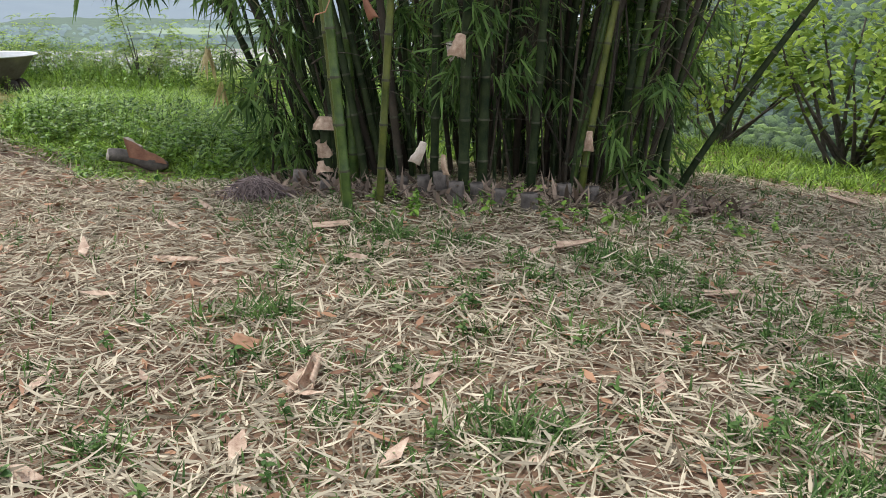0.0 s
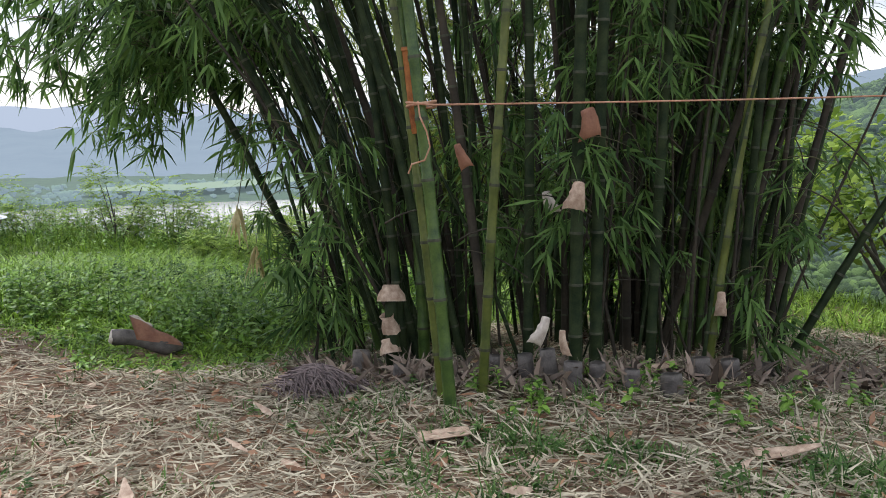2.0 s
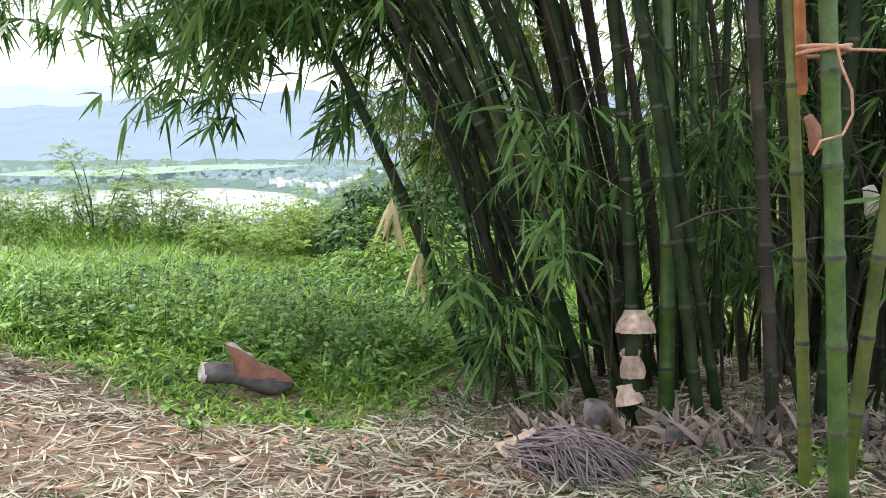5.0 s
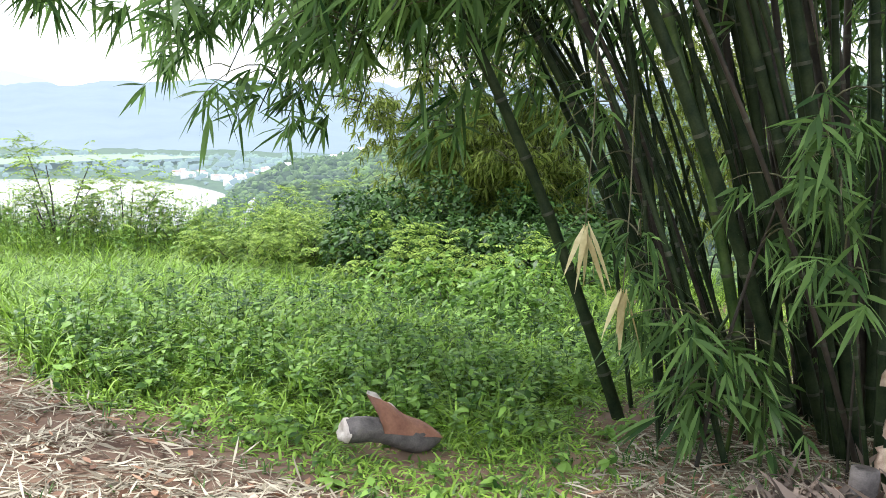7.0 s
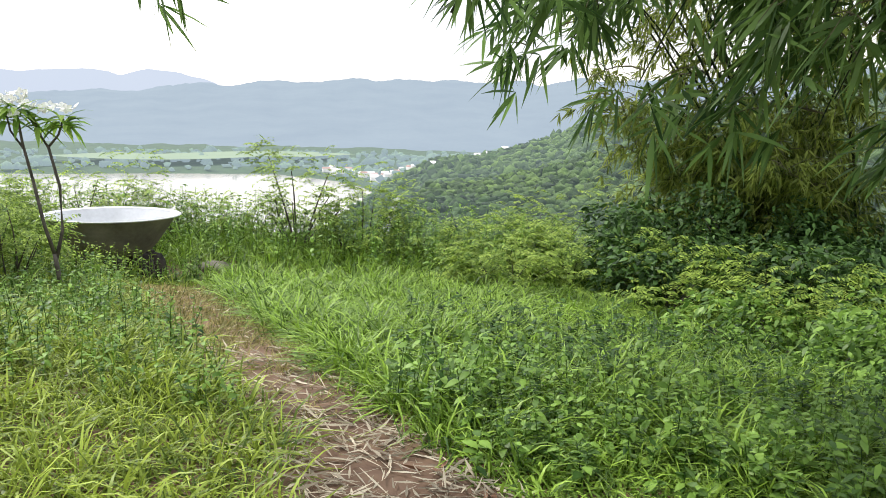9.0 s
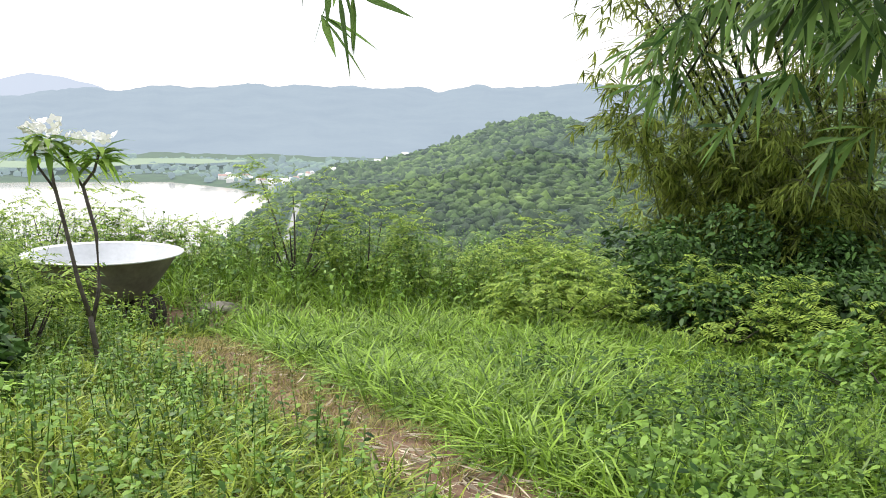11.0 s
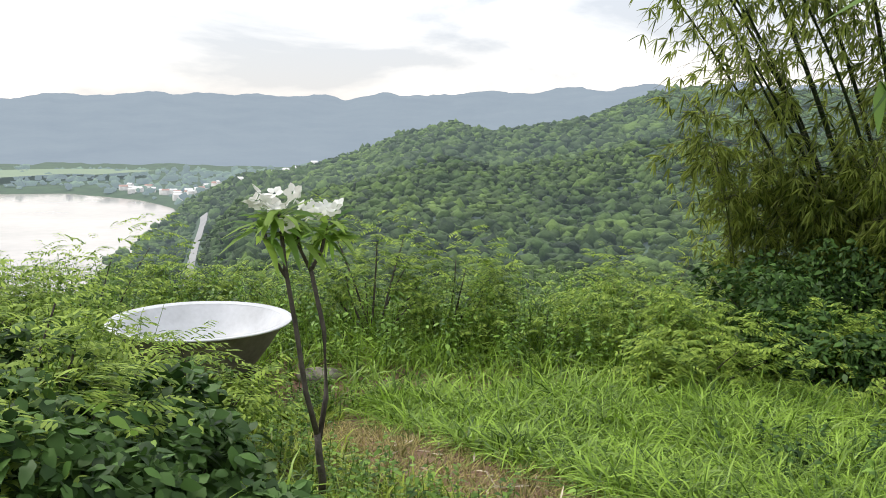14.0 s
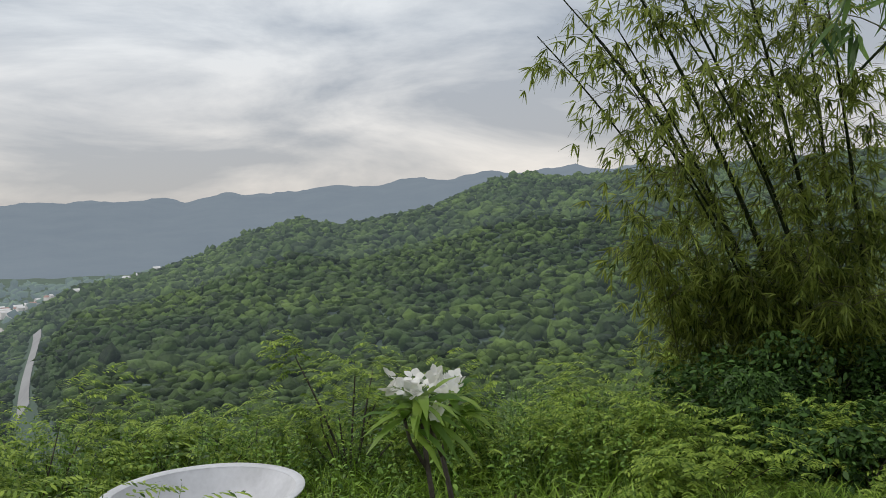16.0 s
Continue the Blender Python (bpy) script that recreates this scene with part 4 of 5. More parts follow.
def husk(name, m, w, l, curl, mat, label, sag=0.0, taper=0.0, group=""):
    v, f = sheet(w, l, curl, sag, taper=taper)
    ob = part(name, (v, f), mat)
    ob.matrix_world = m
    return tagged(ob, label, "husk", group)


def on_ground(x, y, yaw, lift=0.012, rx=0, ry=0):
    return pose(x, y, gz(x, y) + lift, rx, ry, yaw)


husk("fallen_husk", on_ground(-0.92, 6.98, -70, 0.03, 8, 6), 0.16, 0.20, 0.5, husk_m, "pale cream husk plate lying on dead leaves", 0.04, 0.2, "fallen husks")
husk("fallen_husk", on_ground(0.12, 5.66, -80, 0.025, 4), 0.13, 0.26, 0.35, husk_m, "flat beige husk plate on dry leaves", 0, 0.1, "fallen husks")
husk("fallen_husk", on_ground(1.68, 5.4, -95, 0.03, 8), 0.16, 0.28, 0.6, husk_m, "tan pointed husk plate on dry leaves", 0.03, 0.75, "fallen husks")
husk("fallen_husk", on_ground(1.45, 7.0, -80, 0.04, 12), 0.14, 0.24, 0.5, husk_m, "cream husk plate leaning on stubs", 0.0, 0.2, "fallen husks")
husk("fallen_husk", on_ground(2.40, 7.9, -70, 0.06, 22), 0.2, 0.28, 0.4, husk_m, "light pinkish husk plate tilted on rubble", 0.0, 0.2, "fallen husks")
husk("fallen_husk", on_ground(0.74, 3.2, 5, 0.025, 0), 0.16, 0.26, 2.6, husk_m, "rolled tan husk tube lying on straw", 0.0, 0.25, "fallen husks")
husk("fallen_husk", on_ground(-0.53, 4.68, -85, 0.02, 3), 0.12, 0.26, 0.5, husk_m, "dull straw husk strip on dead leaves", 0.0, 0.6, "fallen husks")
husk("fallen_husk", on_ground(2.48, 4.7, -80, 0.02, 3), 0.09, 0.24, 0.6, husk_m, "narrow pale husk strip on grass", 0.0, 0.7, "fallen husks")
husk("fallen_husk", on_ground(0.42, 3.55, 60, 0.03, 6), 0.12, 0.14, 1.0, brown_m, "curled brown husk scrap on straw", 0.0, 0.3, "fallen husks")
husk("fallen_husk", on_ground(4.6, 8.5, 60, 0.03, 10), 0.14, 0.3, 0.7, husk_m, "ochre husk piece at the clearing edge", 0.0, 0.5, "fallen husks")

# husks still clasping culms
for x, y, z, yaw, w, l, mat in ((1.02, 6.64, 1.52, 170, 0.17, 0.24, husk_m), (0.86, 7.28, 1.42, 160, 0.15, 0.22, white_husk_m), (1.10, 6.85, 1.95, 185, 0.24, 0.26, red_husk_m),
                                (0.80, 6.27, 0.80, 190, 0.13, 0.24, white_husk_m), (0.90, 6.55, 0.66, 175, 0.11, 0.22, husk_m),
                                (0.3, 6.75, 1.75, 180, 0.10, 0.22, red_husk_m), (2.0, 7.2, 0.75, 200, 0.12, 0.24, husk_m)):
    husk("clasping_husk", pose(x, y, z, -112, rng.normal(0, 16), yaw + 180 + rng.normal(0, 25)), w * 0.5, l * 0.62, 1.2, mat, "pale papery husk peeling off a culm", 0.06, rng.choice([-1.2, -0.8, 0.6]), "clasping husks")

# stub with three flared husks
sx, sy = -0.20, 7.46
flared = thing("husked_stub", (sx, sy, gz(sx, sy)), "cut bamboo stub with three flared pinkish husks", "bamboo stub")
part("stem", tubes(np.array([[(0, 0, -0.03), (0.005, 0, 0.2), (0.0, 0.0, 0.4), (0.01, 0, 0.6)]]), np.array([[0.055, 0.05, 0.048, 0.045]]), 12, True), dark_culm_m, flared)
for z, r, h, mat in ((0.19, 0.072, 0.09, husk_m), (0.36, 0.062, 0.12, husk_m), (0.57, 0.095, 0.10, husk_m)):
    v, f = lathe([(r, z - h * 0.55), (r * 0.92, z - h * 0.1), (r * 0.62, z + h * 0.35), (0.05, z + h * 0.6), (0.046, z + h * 0.55), (r * 0.56, z + h * 0.3), (r * 0.88, z - h * 0.12)], 18, 0.16)
    v = turned(v - [0, 0, z], pose(rng.normal(0, 0.012), -0.02, z, rng.normal(0, 14), rng.normal(0, 14), rng.uniform(0, 360)))
    part("husk", (v, f), mat, flared, "flared pinkish papery husk")

# grey-purple brush heap
px, py = -0.62, 6.86
x, y = px + rng.normal(0, 0.12, 420), py + rng.normal(0, 0.10, 420)
q = np.linspace(0, 1, 5)
a = rng.normal(-0.9, 0.45, 420)
L = rng.uniform(0.15, 0.34, 420)
h0 = 0.16 * np.exp(-((x - px) ** 2 + (y - py) ** 2) / 0.05)
line = np.stack([x[:, None] + np.cos(a)[:, None] * L[:, None] * (q - 0.3), y[:, None] + np.sin(a)[:, None] * L[:, None] * (q - 0.3),
                 (land(x, y) + 0.01)[:, None] + h0[:, None] * (1 - (q - 0.3) ** 2 * 1.6) + rng.uniform(0, 0.02, 420)[:, None]], -1)
tagged(part("brush_heap", tubes(line, np.broadcast_to(np.linspace(0.005, 0.003, 5), (420, 5)), 4), purple_m), "small heap of grey-purple dead twigs", "twigs", kind="stuff")

straw_m = material("straw_leaf", (0.34, 0.26, 0.10), (0.74, 0.64, 0.36), 6.0, 0.7, 0.0, through_light=0.2)
# hanging dry sprays
for x, y, z in ((-1.28, 8.0, 1.0), (-1.44, 8.12, 1.28)):
    m = 9
    v, f = blades(np.repeat([[x, y, z]], m, 0) + rng.normal(0, 0.012, (m, 3)), rng.uniform(0, 6.28, m), rng.normal(2.85, 0.15, m), rng.uniform(0.18, 0.34, m), 0.034, 0.1, "leaf", rng.normal(0, 0.6, m))
    st = tubes(np.array([[(x + 0.12, y + 0.3, z + 0.9), (x + 0.05, y + 0.1, z + 0.4), (x, y, z)]]), np.array([[0.005, 0.004, 0.003]]), 4)
    ob = thing("dry_spray", (x, y, z), "withered straw-coloured leaf spray hanging from a twig", "dry leaves", "dry sprays")
    part("leaves", (v - np.array([x, y, z]), f), straw_m, ob)
    part("twig", (st[0] - np.array([x, y, z]), st[1]), twig_m, ob)

# rope tied round the front culms
q = np.linspace(0, 1, 24)
rope = np.stack([0.16 + q * 8.34, 6.2 + q * 1.64, 1.97 + 0.28 * q - 0.10 * np.sin(q * np.pi)], -1)
tie = thing("rope", (0.13, 6.28, 1.97), "thin pinkish rope tied between bamboo and tree", "rope")
part("line", (lambda vf: (vf[0] - np.array([0.13, 6.28, 1.97]), vf[1]))(tubes(rope[None], np.full((1, 24), 0.0055), 6)), rope_m, tie)
th = np.linspace(0, 4 * np.pi, 40)
loop = np.stack([0.0 + 0.078 * np.cos(th), 0.02 + 0.115 * np.sin(th), 0.018 * np.sin(th * 0.5 + 0.6) + 0.006 * th / 6], -1)
part("knot", tubes(loop[None], np.full((1, 40), 0.008), 6), rope_m, tie, "pinkish rope wound round two culms")
tail = np.array([[(-0.01, -0.09, 0.02), (0.0, -0.12, -0.06), (0.035, -0.13, -0.14), (0.05, -0.12, -0.22), (0.02, -0.12, -0.29), (-0.05, -0.11, -0.31), (-0.07, -0.10, -0.36)]])
part("tail", tubes(tail, np.full((1, 7), 0.005), 6), rope_m, tie)
v, f = lathe([(0.026, 0.0), (0.031, 0.02), (0.030, 0.22), (0.027, 0.44), (0.031, 0.47), (0.034, 0.45)], 14, 0.06)
orange_m = material("orange_dry_sheath", (0.20, 0.055, 0.012), (0.46, 0.17, 0.04), 14.0, 0.7, 0.3)
sheath = part("dry_sheath", (v, f), orange_m)
sheath.matrix_world = pose(0.088, 6.378, 1.82, 0, -5, 0)
tagged(sheath, "rusty orange dry sheath wrapped round a bamboo culm", "husk")
tx, ty = 8.5, 7.84
tree = thing("rope_tree", (tx, ty, gz(tx, ty)), "slim grey tree trunk holding the rope end", "tree")
part("trunk", tubes(np.array([[(0, 0, -0.1), (0.02, 0, 0.6), (0.0, 0.03, 1.6), (0.05, 0, 2.8), (0.12, 0.1, 4.2)]]), np.array([[0.12, 0.10, 0.09, 0.075, 0.05]]), 10), bark_m, tree)
p, c = lumps(2600, 1.2, 2.4, 9)
k = len(p)
part("crown", blades(p + np.array([0, 0, 2.6]), rng.uniform(0, 6.28, k), rng.normal(1.6, 0.4, k), 0.15, 0.075, 0.3, "ovate", rng.normal(0, 0.5, k)), frond_m, tree)

# broken trunk piece with an open husk
lx, ly = -2.27, 8.34
log = thing("fallen_log", (lx, ly, gz(lx, ly)), "grey fallen log piece with a split red-brown husk", "log")
log.rotation_euler = (0, 0, radians(30))
q = np.linspace(0, 1, 9)
spine = 0.88 * np.stack([-0.34 + 0.62 * q, 0.10 - 0.06 * q, 0.20 - 0.15 * q + 0.02 * np.sin(q * 6)], -1)
part("body", tubes(spine[None], (np.array([0.062, 0.066, 0.064, 0.062, 0.066, 0.074, 0.078, 0.066, 0.03]))[None], 14, True), grey_wood_m, log)
part("cut_end", (lambda vf: (turned(vf[0], pose(-0.303, 0.088, 0.176, 0, -76, -6)), vf[1]))(lathe([(0.001, 0.004), (0.02, 0.010), (0.042, 0.016), (0.056, 0.008), (0.060, -0.012)], 16, 0.14)), white_husk_m, log, "whitish sawn end")


def bent_sheet(low0, low1, top0, top1, belly, thick, n=10, m=5):
    """A curved two-sided sheet between two lines that bellies out towards -y."""
    q, s = np.meshgrid(np.linspace(0, 1, n), np.linspace(0, 1, m), indexing="ij")
    a = np.array(low0) + (np.array(low1) - np.array(low0)) * q[..., None]
    b = np.array(top0) + (np.array(top1) - np.array(top0)) * q[..., None]
    p = a + (b - a) * s[..., None]
    p[..., 1] -= belly * np.sin(np.pi * s) * (0.35 + 0.65 * q) - 0.004 * np.sin(17 * q + 5 * s)
    p[..., 2] += 0.008 * np.sin(11 * q) * s
    back = p + np.array([0, thick, 0])
    v = np.concatenate([p.reshape(-1, 3), back.reshape(-1, 3)])
    o = n * m
    f = []
    for x in range(n - 1):
        for y in range(m - 1):
            k = x * m + y
            f += [(k, k + m, k + m + 1, k + 1), (o + k, o + k + 1, o + k + m + 1, o + k + m)]
        for k in (x * m, x * m + m - 1):
            f.append((k, k + m, o + k + m, o + k))
    for y in range(m - 1):
        for k in (y, (n - 1) * m + y):
            f.append((k, k + 1, o + k + 1, o + k))
    return v, np.array(f)


part("open_husk", bent_sheet((0.23, -0.03, 0.06), (-0.12, 0.0, 0.15), (0.21, 0.03, 0.10), (-0.15, 0.12, 0.335), 0.03, 0.006), red_husk_m, log, "red-brown split husk standing open")
part("husk_edge", bent_sheet((0.02, 0.088, 0.222), (-0.153, 0.124, 0.332), (0.03, 0.12, 0.222), (-0.11, 0.17, 0.335), 0.008, 0.004), white_husk_m, log, "white torn inner edge of the husk")

# ---- big cooking pan on soot-black stones ----
dx_, dy_ = -8.33, 15.40
dz_ = gz(dx_, dy_)
RIM = 0.54 - dz_
pan = thing("cauldron", (dx_, dy_, dz_), "huge shallow iron pan standing on sooty stones", "cauldron")
R0 = 0.775
part("bowl", lathe([(0.02, RIM - 0.53), (0.25, RIM - 0.51), (0.42, RIM - 0.43), (0.50, RIM - 0.34), (0.60, RIM - 0.20), (0.69, RIM - 0.06), (0.72, RIM - 0.012)], 64, 0.004), pan_out_m, pan, "taupe sooty outside")
part("inside", lathe([(0.71, RIM - 0.004), (0.67, RIM - 0.07), (0.58, RIM - 0.20), (0.48, RIM - 0.33), (0.40, RIM - 0.41), (0.24, RIM - 0.485), (0.02, RIM - 0.50)], 64, 0.004), pan_in_m, pan, "pale grey inside")
part("rim", lathe([(0.705, RIM - 0.006), (0.735, RIM + 0.004), (R0, RIM + 0.008), (R0 + 0.006, RIM + 0.001), (R0, RIM - 0.008), (0.735, RIM - 0.016), (0.705, RIM - 0.02)], 64, 0.003), pan_in_m, pan, "flat pale rim")
for k in range(9):
    a = k / 9 * 2 * math.pi + 0.3
    v, f = lathe([(0.02, 0), (0.13, 0.01), (0.16, 0.10), (0.14, 0.20), (0.10, 0.27), (0.02, 0.29)], 10, 0.12)
    v = v * np.array([rng.uniform(0.85, 1.15), rng.uniform(0.85, 1.15), (RIM - 0.40) / 0.27 * rng.uniform(0.85, 1.0)])
    part("stone", (turned(v, pose(0.45 * math.cos(a), 0.45 * math.sin(a), -0.04, 0, 0, rng.uniform(0, 360))), f), soot_m, pan)

rx_, ry_ = -7.28, 15.95
v, f = lathe([(0.01, -0.05), (0.22, -0.03), (0.30, 0.05), (0.24, 0.14), (0.12, 0.19), (0.01, 0.20)], 14, 0.12)
rock = part("rock", (v * np.array([0.8, 0.6, 0.55]), f), rock_m)
rock.location = (rx_, ry_, gz(rx_, ry_))
tagged(rock, "flat grey boulder half hidden in grass", "rock")

# ---- frangipani ----
fx, fy = -7.50, 12.27
fz = gz(fx, fy)
plum = thing("frangipani_tree", (fx, fy, fz), "young frangipani with white flowers on bare stems", "tree")
top = lambda X, Y, Z: (X - fx, Y - fy, Z - fz)


def limb(points, r0, r1):
    p = np.array([points], float)
    return part("stem", tubes(p, np.linspace(r0 * 0.68, r1 * 0.68, p.shape[1])[None], 9, True), bark_m, plum)


limb([(0, 0, -0.04), (0.01, 0, 0.15), (-0.01, -0.01, 0.3), (-0.02, -0.02, 0.42)], 0.032, 0.026)
limb([(-0.02, -0.02, 0.41), top(-7.58, 12.22, 0.85), top(-7.63, 12.18, 1.2), top(-7.68, 12.14, 1.5), top(-7.71, 12.12, 1.78)], 0.023, 0.014)
limb([(-0.01, -0.01, 0.38), top(-7.47, 12.30, 0.80), top(-7.48, 12.31, 1.15), top(-7.55, 12.29, 1.48)], 0.022, 0.017)
limb([top(-7.55, 12.29, 1.47), top(-7.49, 12.35, 1.57), top(-7.46, 12.38, 1.70)], 0.016, 0.012)
limb([top(-7.55, 12.29, 1.47), top(-7.61, 12.25, 1.60), top(-7.62, 12.22, 1.71)], 0.014, 0.011)
limb([top(-7.67, 12.15, 1.45), top(-7.76, 12.12, 1.6), top(-7.79, 12.12, 1.74)], 0.013, 0.010)
HEADS = [top(-7.71, 12.12, 1.79), top(-7.46, 12.38, 1.71), top(-7.62, 12.22, 1.72), top(-7.79, 12.12, 1.75)]
for hd, n in zip(HEADS, (34, 36, 16, 14)):
    a = np.arange(n) * 2.4 + rng.normal(0, 0.2, n)
    part("leaf_rosette", blades(np.repeat([hd], n, 0) + rng.normal(0, 0.012, (n, 3)) - np.array([0, 0, 0.09]) * rng.random((n, 1)), a, rng.uniform(0.7, 1.7, n), rng.uniform(0.17, 0.31, n), rng.uniform(0.036, 0.054, n), rng.uniform(0.3, 0.8, n),
                                "ovate", rng.normal(0, 0.25, n)), plum_leaf_m, plum, "drooping long green leaves")


def flower(c, yaw, tip):
    """Five rounded petals round a small throat."""
    a = np.arange(5) * 2 * np.pi / 5
    v, f = blades(np.stack([np.cos(a) * 0.008, np.sin(a) * 0.008, 0 * a], -1), a, np.full(5, 1.1), np.full(5, 0.048), np.full(5, 0.040), np.full(5, 0.25), "ovate", np.full(5, 0.25))
    part("flower", (turned(v, pose(*c, tip, 0, yaw)), f), petal_m, plum, "white five-petalled flower")


for hd, n in ((HEADS[0], 8), (HEADS[1], 6), (HEADS[2], 6), (HEADS[3], 4)):
    for k in range(n):
        flower((hd[0] + rng.normal(0, 0.06), hd[1] + rng.normal(0, 0.05), hd[2] + rng.uniform(0.035, 0.10)), rng.uniform(0, 360), rng.uniform(15, 75))
flower((HEADS[0][0] + 0.03, HEADS[0][1] - 0.1, HEADS[0][2] - 0.05), 20, 70)

# ---- valley: woods, road, town, fields ----
ico = bmesh.new()
bmesh.ops.create_icosphere(ico, subdivisions=1, radius=1.0)
IV = np.array([v.co for v in ico.verts])
IF = np.array([[v.index for v in f.verts] for f in ico.faces])
ico.free()
RB, RR = np.radians(-4.6), 0


def on_road(b, r):
    return np.abs(np.degrees(b) + 4.7 - 0.6 * np.sin(r / 90.0)) < 0.55 + 260 / r * 0.3


def woods(name, n, r0, r1, b0, b1, size, mat, label):
    u = rng.random(n)
    r = np.sqrt(r0 ** 2 + u * (r1 ** 2 - r0 ** 2))
    b = np.radians(rng.uniform(b0, b1, n))
    x, y = -5 + r * np.sin(b), 7 + r * np.cos(b)
    z = land(x, y)
    ok = (z > -88.5) & ~(on_road(b, r) & (r < 720))
    x, y, z = x[ok], y[ok], z[ok]
    n = len(x)
    s = size * rng.choice([0.6, 0.8, 1.0, 1.2, 1.45], n) * rng.uniform(0.8, 1.2, n)
    jit = 1 + rng.normal(0, 0.34, (n, len(IV)))
    v = IV[None] * (jit * s[:, None])[:, :, None] * np.stack([np.ones(n), np.ones(n), rng.uniform(0.45, 1.0, n)], -1)[:, None]
    v = v + np.stack([x, y, z + s * rng.uniform(0.2, 1.0, n)], -1)[:, None]
    f = IF[None] + (np.arange(n) * len(IV))[:, None, None]
    return tagged(part(name, (v.reshape(-1, 3), f.reshape(-1, 3)), mat, None, "", True), label, "woods", kind="stuff")


def hazed_woodmat(name, haze_glow):
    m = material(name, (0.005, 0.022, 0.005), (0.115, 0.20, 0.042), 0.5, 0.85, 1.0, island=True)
    m.node_tree.nodes["Bump"].inputs["Distance"].default_value = 1.5
    n, l = m.node_tree.nodes, m.node_tree.links
    wide = n.new("ShaderNodeTexNoise")
    wide.inputs["Scale"].default_value, wide.inputs["Detail"].default_value = 0.014, 4.0
    stands = n.new("ShaderNodeValToRGB")
    stands.color_ramp.elements[0].position, stands.color_ramp.elements[0].color = 0.36, (0.55, 0.62, 0.6, 1)
    stands.color_ramp.elements[1].position, stands.color_ramp.elements[1].color = 0.66, (1.5, 1.35, 1.1, 1)
    by = n.new("ShaderNodeMix")
    by.data_type, by.blend_type = "RGBA", "MULTIPLY"
    by.inputs[0].default_value = 1.0
    old = n["Principled BSDF"].inputs["Base Color"].links[0].from_socket
    l.new(n["Texture Coordinate"].outputs["Object"], wide.inputs["Vector"])
    l.new(wide.outputs["Fac"], stands.inputs[0])
    l.new(old, by.inputs[6])
    l.new(stands.outputs[0], by.inputs[7])
    l.new(by.outputs[2], n["Principled BSDF"].inputs["Base Color"])
    # Air haze painted into the canopy as blue-grey emission.
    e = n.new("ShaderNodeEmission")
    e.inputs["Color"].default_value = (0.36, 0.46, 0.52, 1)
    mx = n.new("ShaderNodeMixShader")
    mx.inputs[0].default_value = haze_glow
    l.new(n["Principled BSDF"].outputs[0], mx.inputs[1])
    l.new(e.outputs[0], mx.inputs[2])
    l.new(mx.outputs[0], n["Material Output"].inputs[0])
    return m


# The haze emission grows with each belt's distance.
woods("valley_woods", 8000, 60, 260, -26, 62, 1.3, hazed_woodmat("near_canopy", 0.03), "dense green wooded valley below the ridge")
woods("slope_woods", 15500, 250, 560, -16, 60, 2.05, hazed_woodmat("middle_canopy", 0.06), "dense green treetops on the far slope")
woods("ridge_woods", 15000, 540, 950, -10, 60, 2.75, hazed_woodmat("far_canopy", 0.12), "treetops climbing the far ridge with painted haze")
woods("shore_woods", 1700, 985, 1700, -60, 8, 5.0, hazed_woodmat("shore_canopy", 0.42), "trees along the far shore with painted haze")


def ribbon(name, bearings, radii, half, lift, mat, label, category):
    b, r = np.radians(bearings), np.asarray(radii, float)
    x, y = -5 + r * np.sin(b), 7 + r * np.cos(b)
    c = np.stack([x, y], -1)
    t = np.gradient(c, axis=0)
    t /= np.linalg.norm(t, axis=1, keepdims=True)
    s = np.stack([-t[:, 1], t[:, 0]], -1) * half
    a, d = c + s, c - s
    v = np.r_[np.c_[a, land(a[:, 0], a[:, 1]) + lift], np.c_[d, land(d[:, 0], d[:, 1]) + lift]]
    k = len(c)
    i = np.arange(k - 1)
    return tagged(part(name, (v, np.stack([i, i + k, i + k + 1, i + 1], -1)), mat), label, category, kind="structure")


# Road and field have air haze mixed into their colour as emission.
rr_ = np.linspace(430, 720, 40)
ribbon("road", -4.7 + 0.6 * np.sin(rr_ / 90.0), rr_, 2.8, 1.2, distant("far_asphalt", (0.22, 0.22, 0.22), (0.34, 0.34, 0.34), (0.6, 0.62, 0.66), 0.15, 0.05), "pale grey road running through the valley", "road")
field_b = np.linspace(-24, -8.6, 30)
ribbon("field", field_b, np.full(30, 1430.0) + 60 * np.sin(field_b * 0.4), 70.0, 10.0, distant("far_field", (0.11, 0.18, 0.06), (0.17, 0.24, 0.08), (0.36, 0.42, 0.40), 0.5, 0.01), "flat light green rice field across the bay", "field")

# Roofs and walls glow a little in place of air haze.
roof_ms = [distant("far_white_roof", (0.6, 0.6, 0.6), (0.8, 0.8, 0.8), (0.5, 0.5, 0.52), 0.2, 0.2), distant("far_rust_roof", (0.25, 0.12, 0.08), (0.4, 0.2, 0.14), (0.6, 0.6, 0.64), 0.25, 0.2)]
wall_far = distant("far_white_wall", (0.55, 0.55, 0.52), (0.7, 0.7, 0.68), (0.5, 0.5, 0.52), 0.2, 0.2)


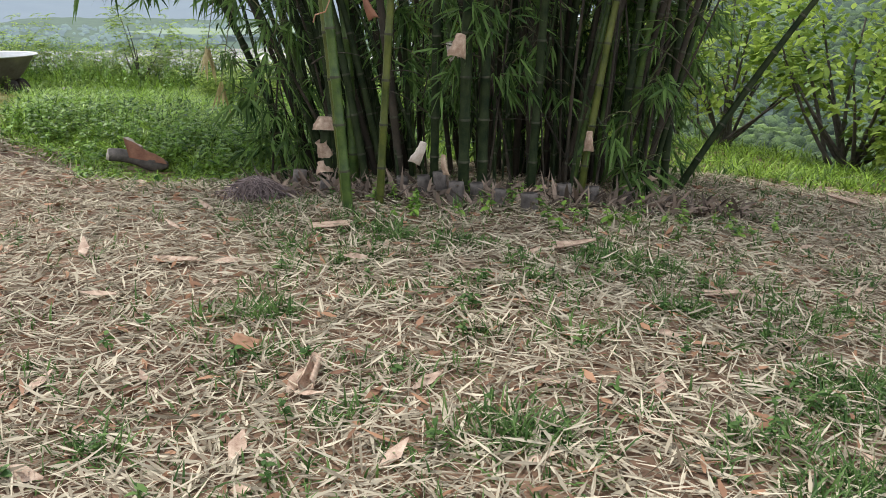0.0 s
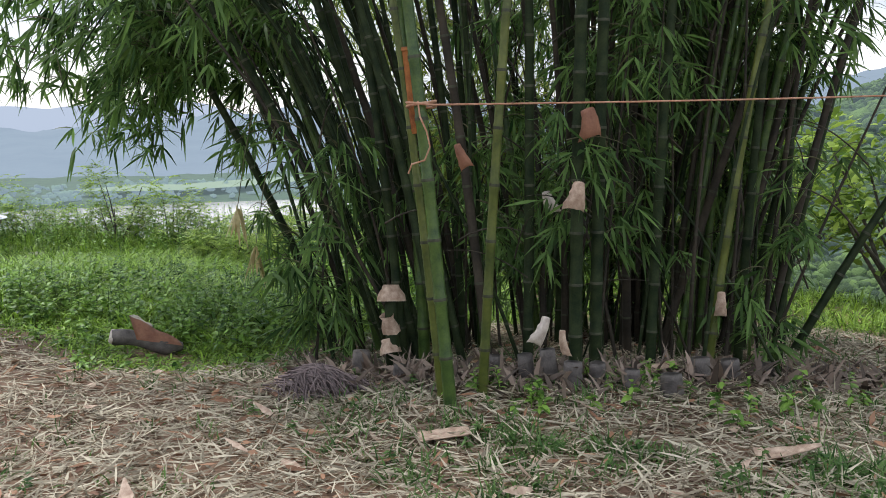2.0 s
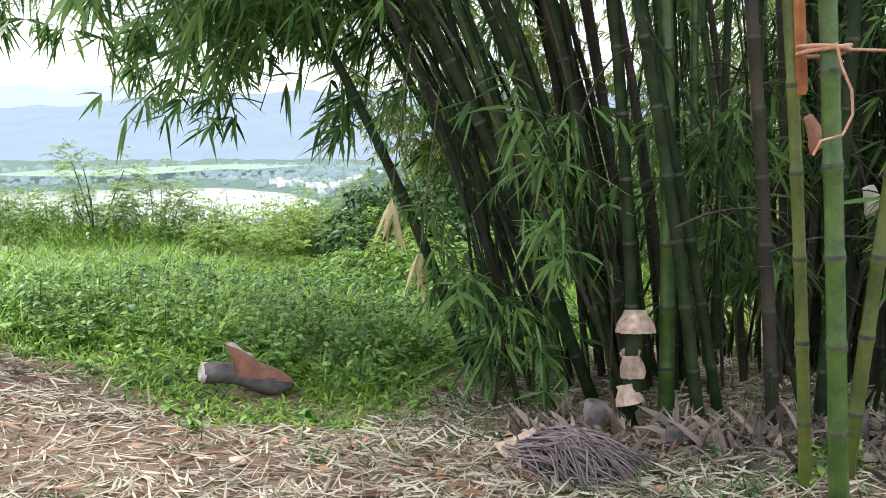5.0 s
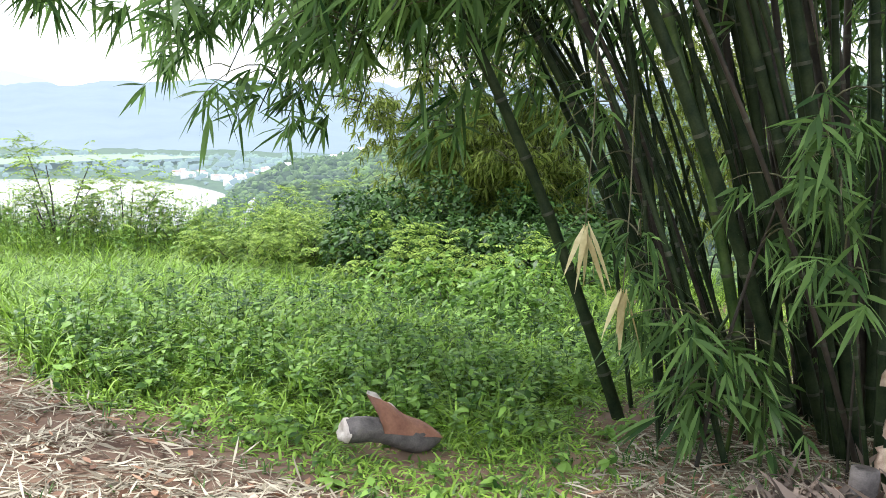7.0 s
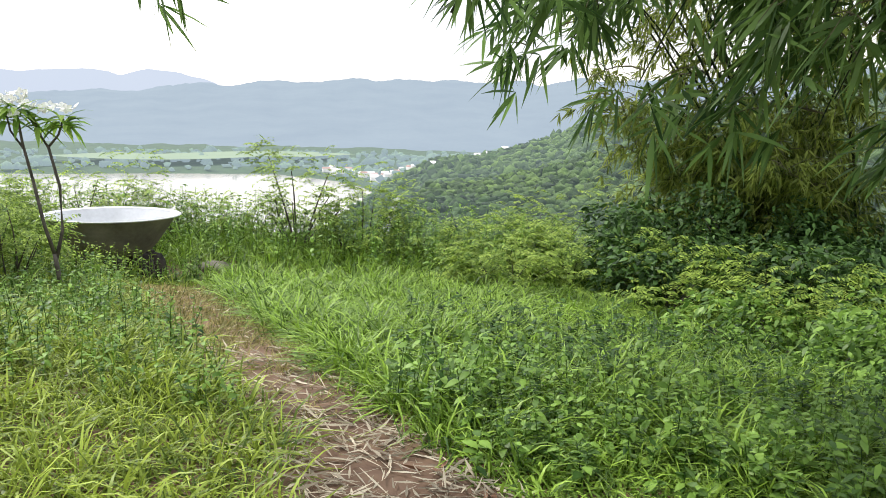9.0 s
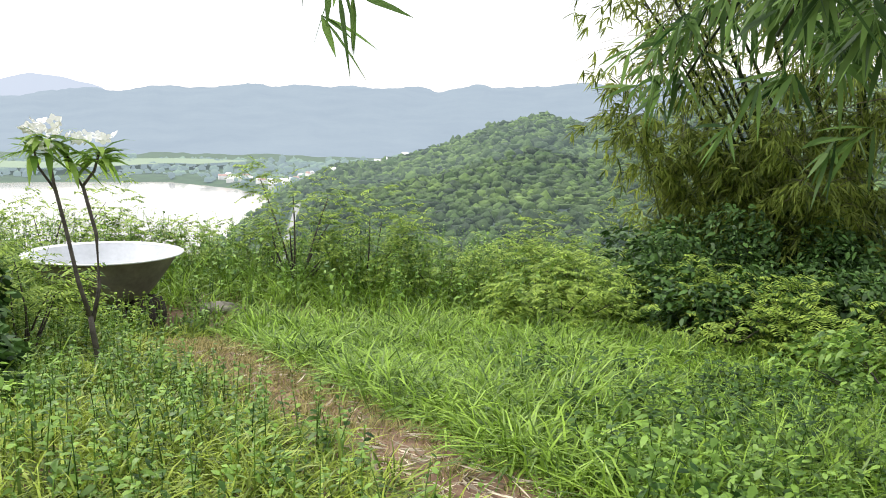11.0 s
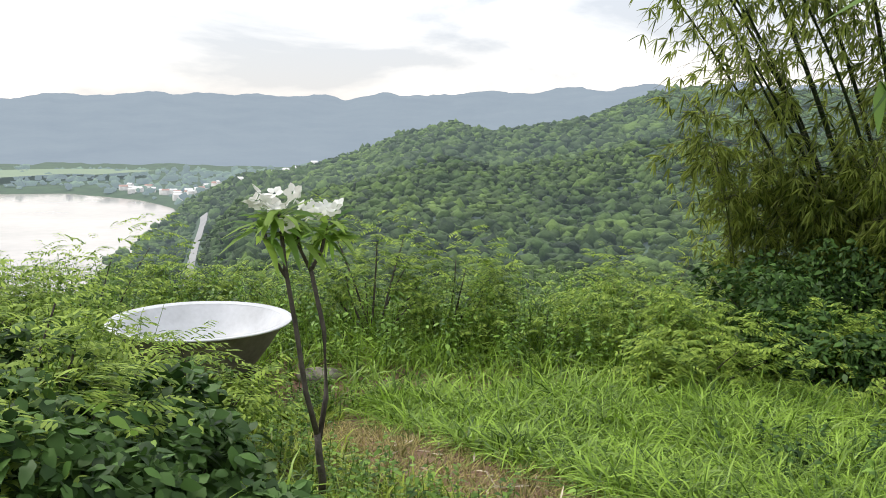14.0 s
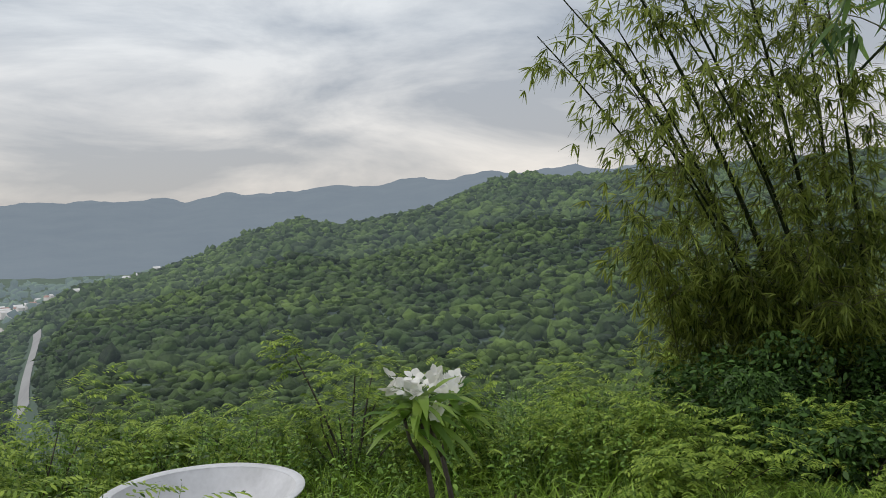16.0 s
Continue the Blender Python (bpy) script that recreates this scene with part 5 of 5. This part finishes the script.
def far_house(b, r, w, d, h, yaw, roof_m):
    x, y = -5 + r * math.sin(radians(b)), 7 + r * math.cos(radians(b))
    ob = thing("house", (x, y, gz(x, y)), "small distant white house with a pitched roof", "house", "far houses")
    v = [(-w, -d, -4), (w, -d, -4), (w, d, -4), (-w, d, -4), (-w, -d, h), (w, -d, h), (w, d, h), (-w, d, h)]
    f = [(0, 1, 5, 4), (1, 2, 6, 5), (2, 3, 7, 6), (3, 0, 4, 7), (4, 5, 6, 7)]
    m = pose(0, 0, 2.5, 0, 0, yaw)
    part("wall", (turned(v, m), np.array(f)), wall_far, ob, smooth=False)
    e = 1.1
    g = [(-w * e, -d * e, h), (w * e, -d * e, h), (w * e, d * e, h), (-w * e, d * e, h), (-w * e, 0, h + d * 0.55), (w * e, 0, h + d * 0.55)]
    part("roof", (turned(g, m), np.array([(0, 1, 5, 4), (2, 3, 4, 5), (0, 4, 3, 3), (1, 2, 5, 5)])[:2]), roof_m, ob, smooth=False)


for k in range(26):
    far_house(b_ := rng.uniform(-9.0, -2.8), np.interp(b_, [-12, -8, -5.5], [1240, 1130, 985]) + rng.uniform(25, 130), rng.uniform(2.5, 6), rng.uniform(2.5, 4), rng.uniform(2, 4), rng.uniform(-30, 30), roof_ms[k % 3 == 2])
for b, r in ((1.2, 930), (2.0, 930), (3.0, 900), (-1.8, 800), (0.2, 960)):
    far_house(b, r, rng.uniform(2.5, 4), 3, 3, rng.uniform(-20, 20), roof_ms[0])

# ---- thin leafy shoots on the trail side of the near clump ----
for k in range(3):
    x, y = rng.uniform(-1.0, -0.4), rng.uniform(7.9, 8.8)
    add_culm(clump, (x, y, gz(x, y) - 0.03), (rng.normal(-0.06, 0.12), rng.normal(-0.04, 0.1)), (rng.normal(-0.25, 0.3), -0.25), rng.uniform(1.0, 2.2), rng.uniform(0.008, 0.013),
             dark_culm_m if k % 2 else brown_culm_m, 9, 0.15, 0.45, 0.17, 0.019, 4)
for x, y in ((-0.7, 8.0), (2.55, 7.6)):
    add_culm(clump, (x, y, gz(x, y) - 0.03), (rng.normal(-0.05, 0.15), rng.normal(-0.05, 0.1)), (-0.15, -0.15), rng.uniform(0.6, 1.0), 0.009, dark_culm_m, 6, 0.25, 0.3, 0.24, 0.028, 4)
# bare brown twigs sticking out among the culms
for k in range(44):
    x, y = CX + rng.uniform(-1.9, 1.6), rng.uniform(6.9, 8.6)
    z = gz(x, y) + rng.uniform(0.3, 2.4)
    a = rng.uniform(-math.pi, 0.0)
    reach = rng.uniform(0.3, 0.8)
    end = (x + reach * math.cos(a), y + reach * math.sin(a) * 0.5, z + rng.uniform(-0.15, 0.5))
    path = bow((x, y, z), ((x + end[0]) / 2, (y + end[1]) / 2, max(z, end[2]) + 0.1), end)
    v, f, ring = culm_mesh(path, reach, rng.uniform(0.004, 0.007), 0.12, 5)
    part("dead_twig", (v - np.array(clump.location), f), [brown_culm_m, node_m], clump, "", True, ring)
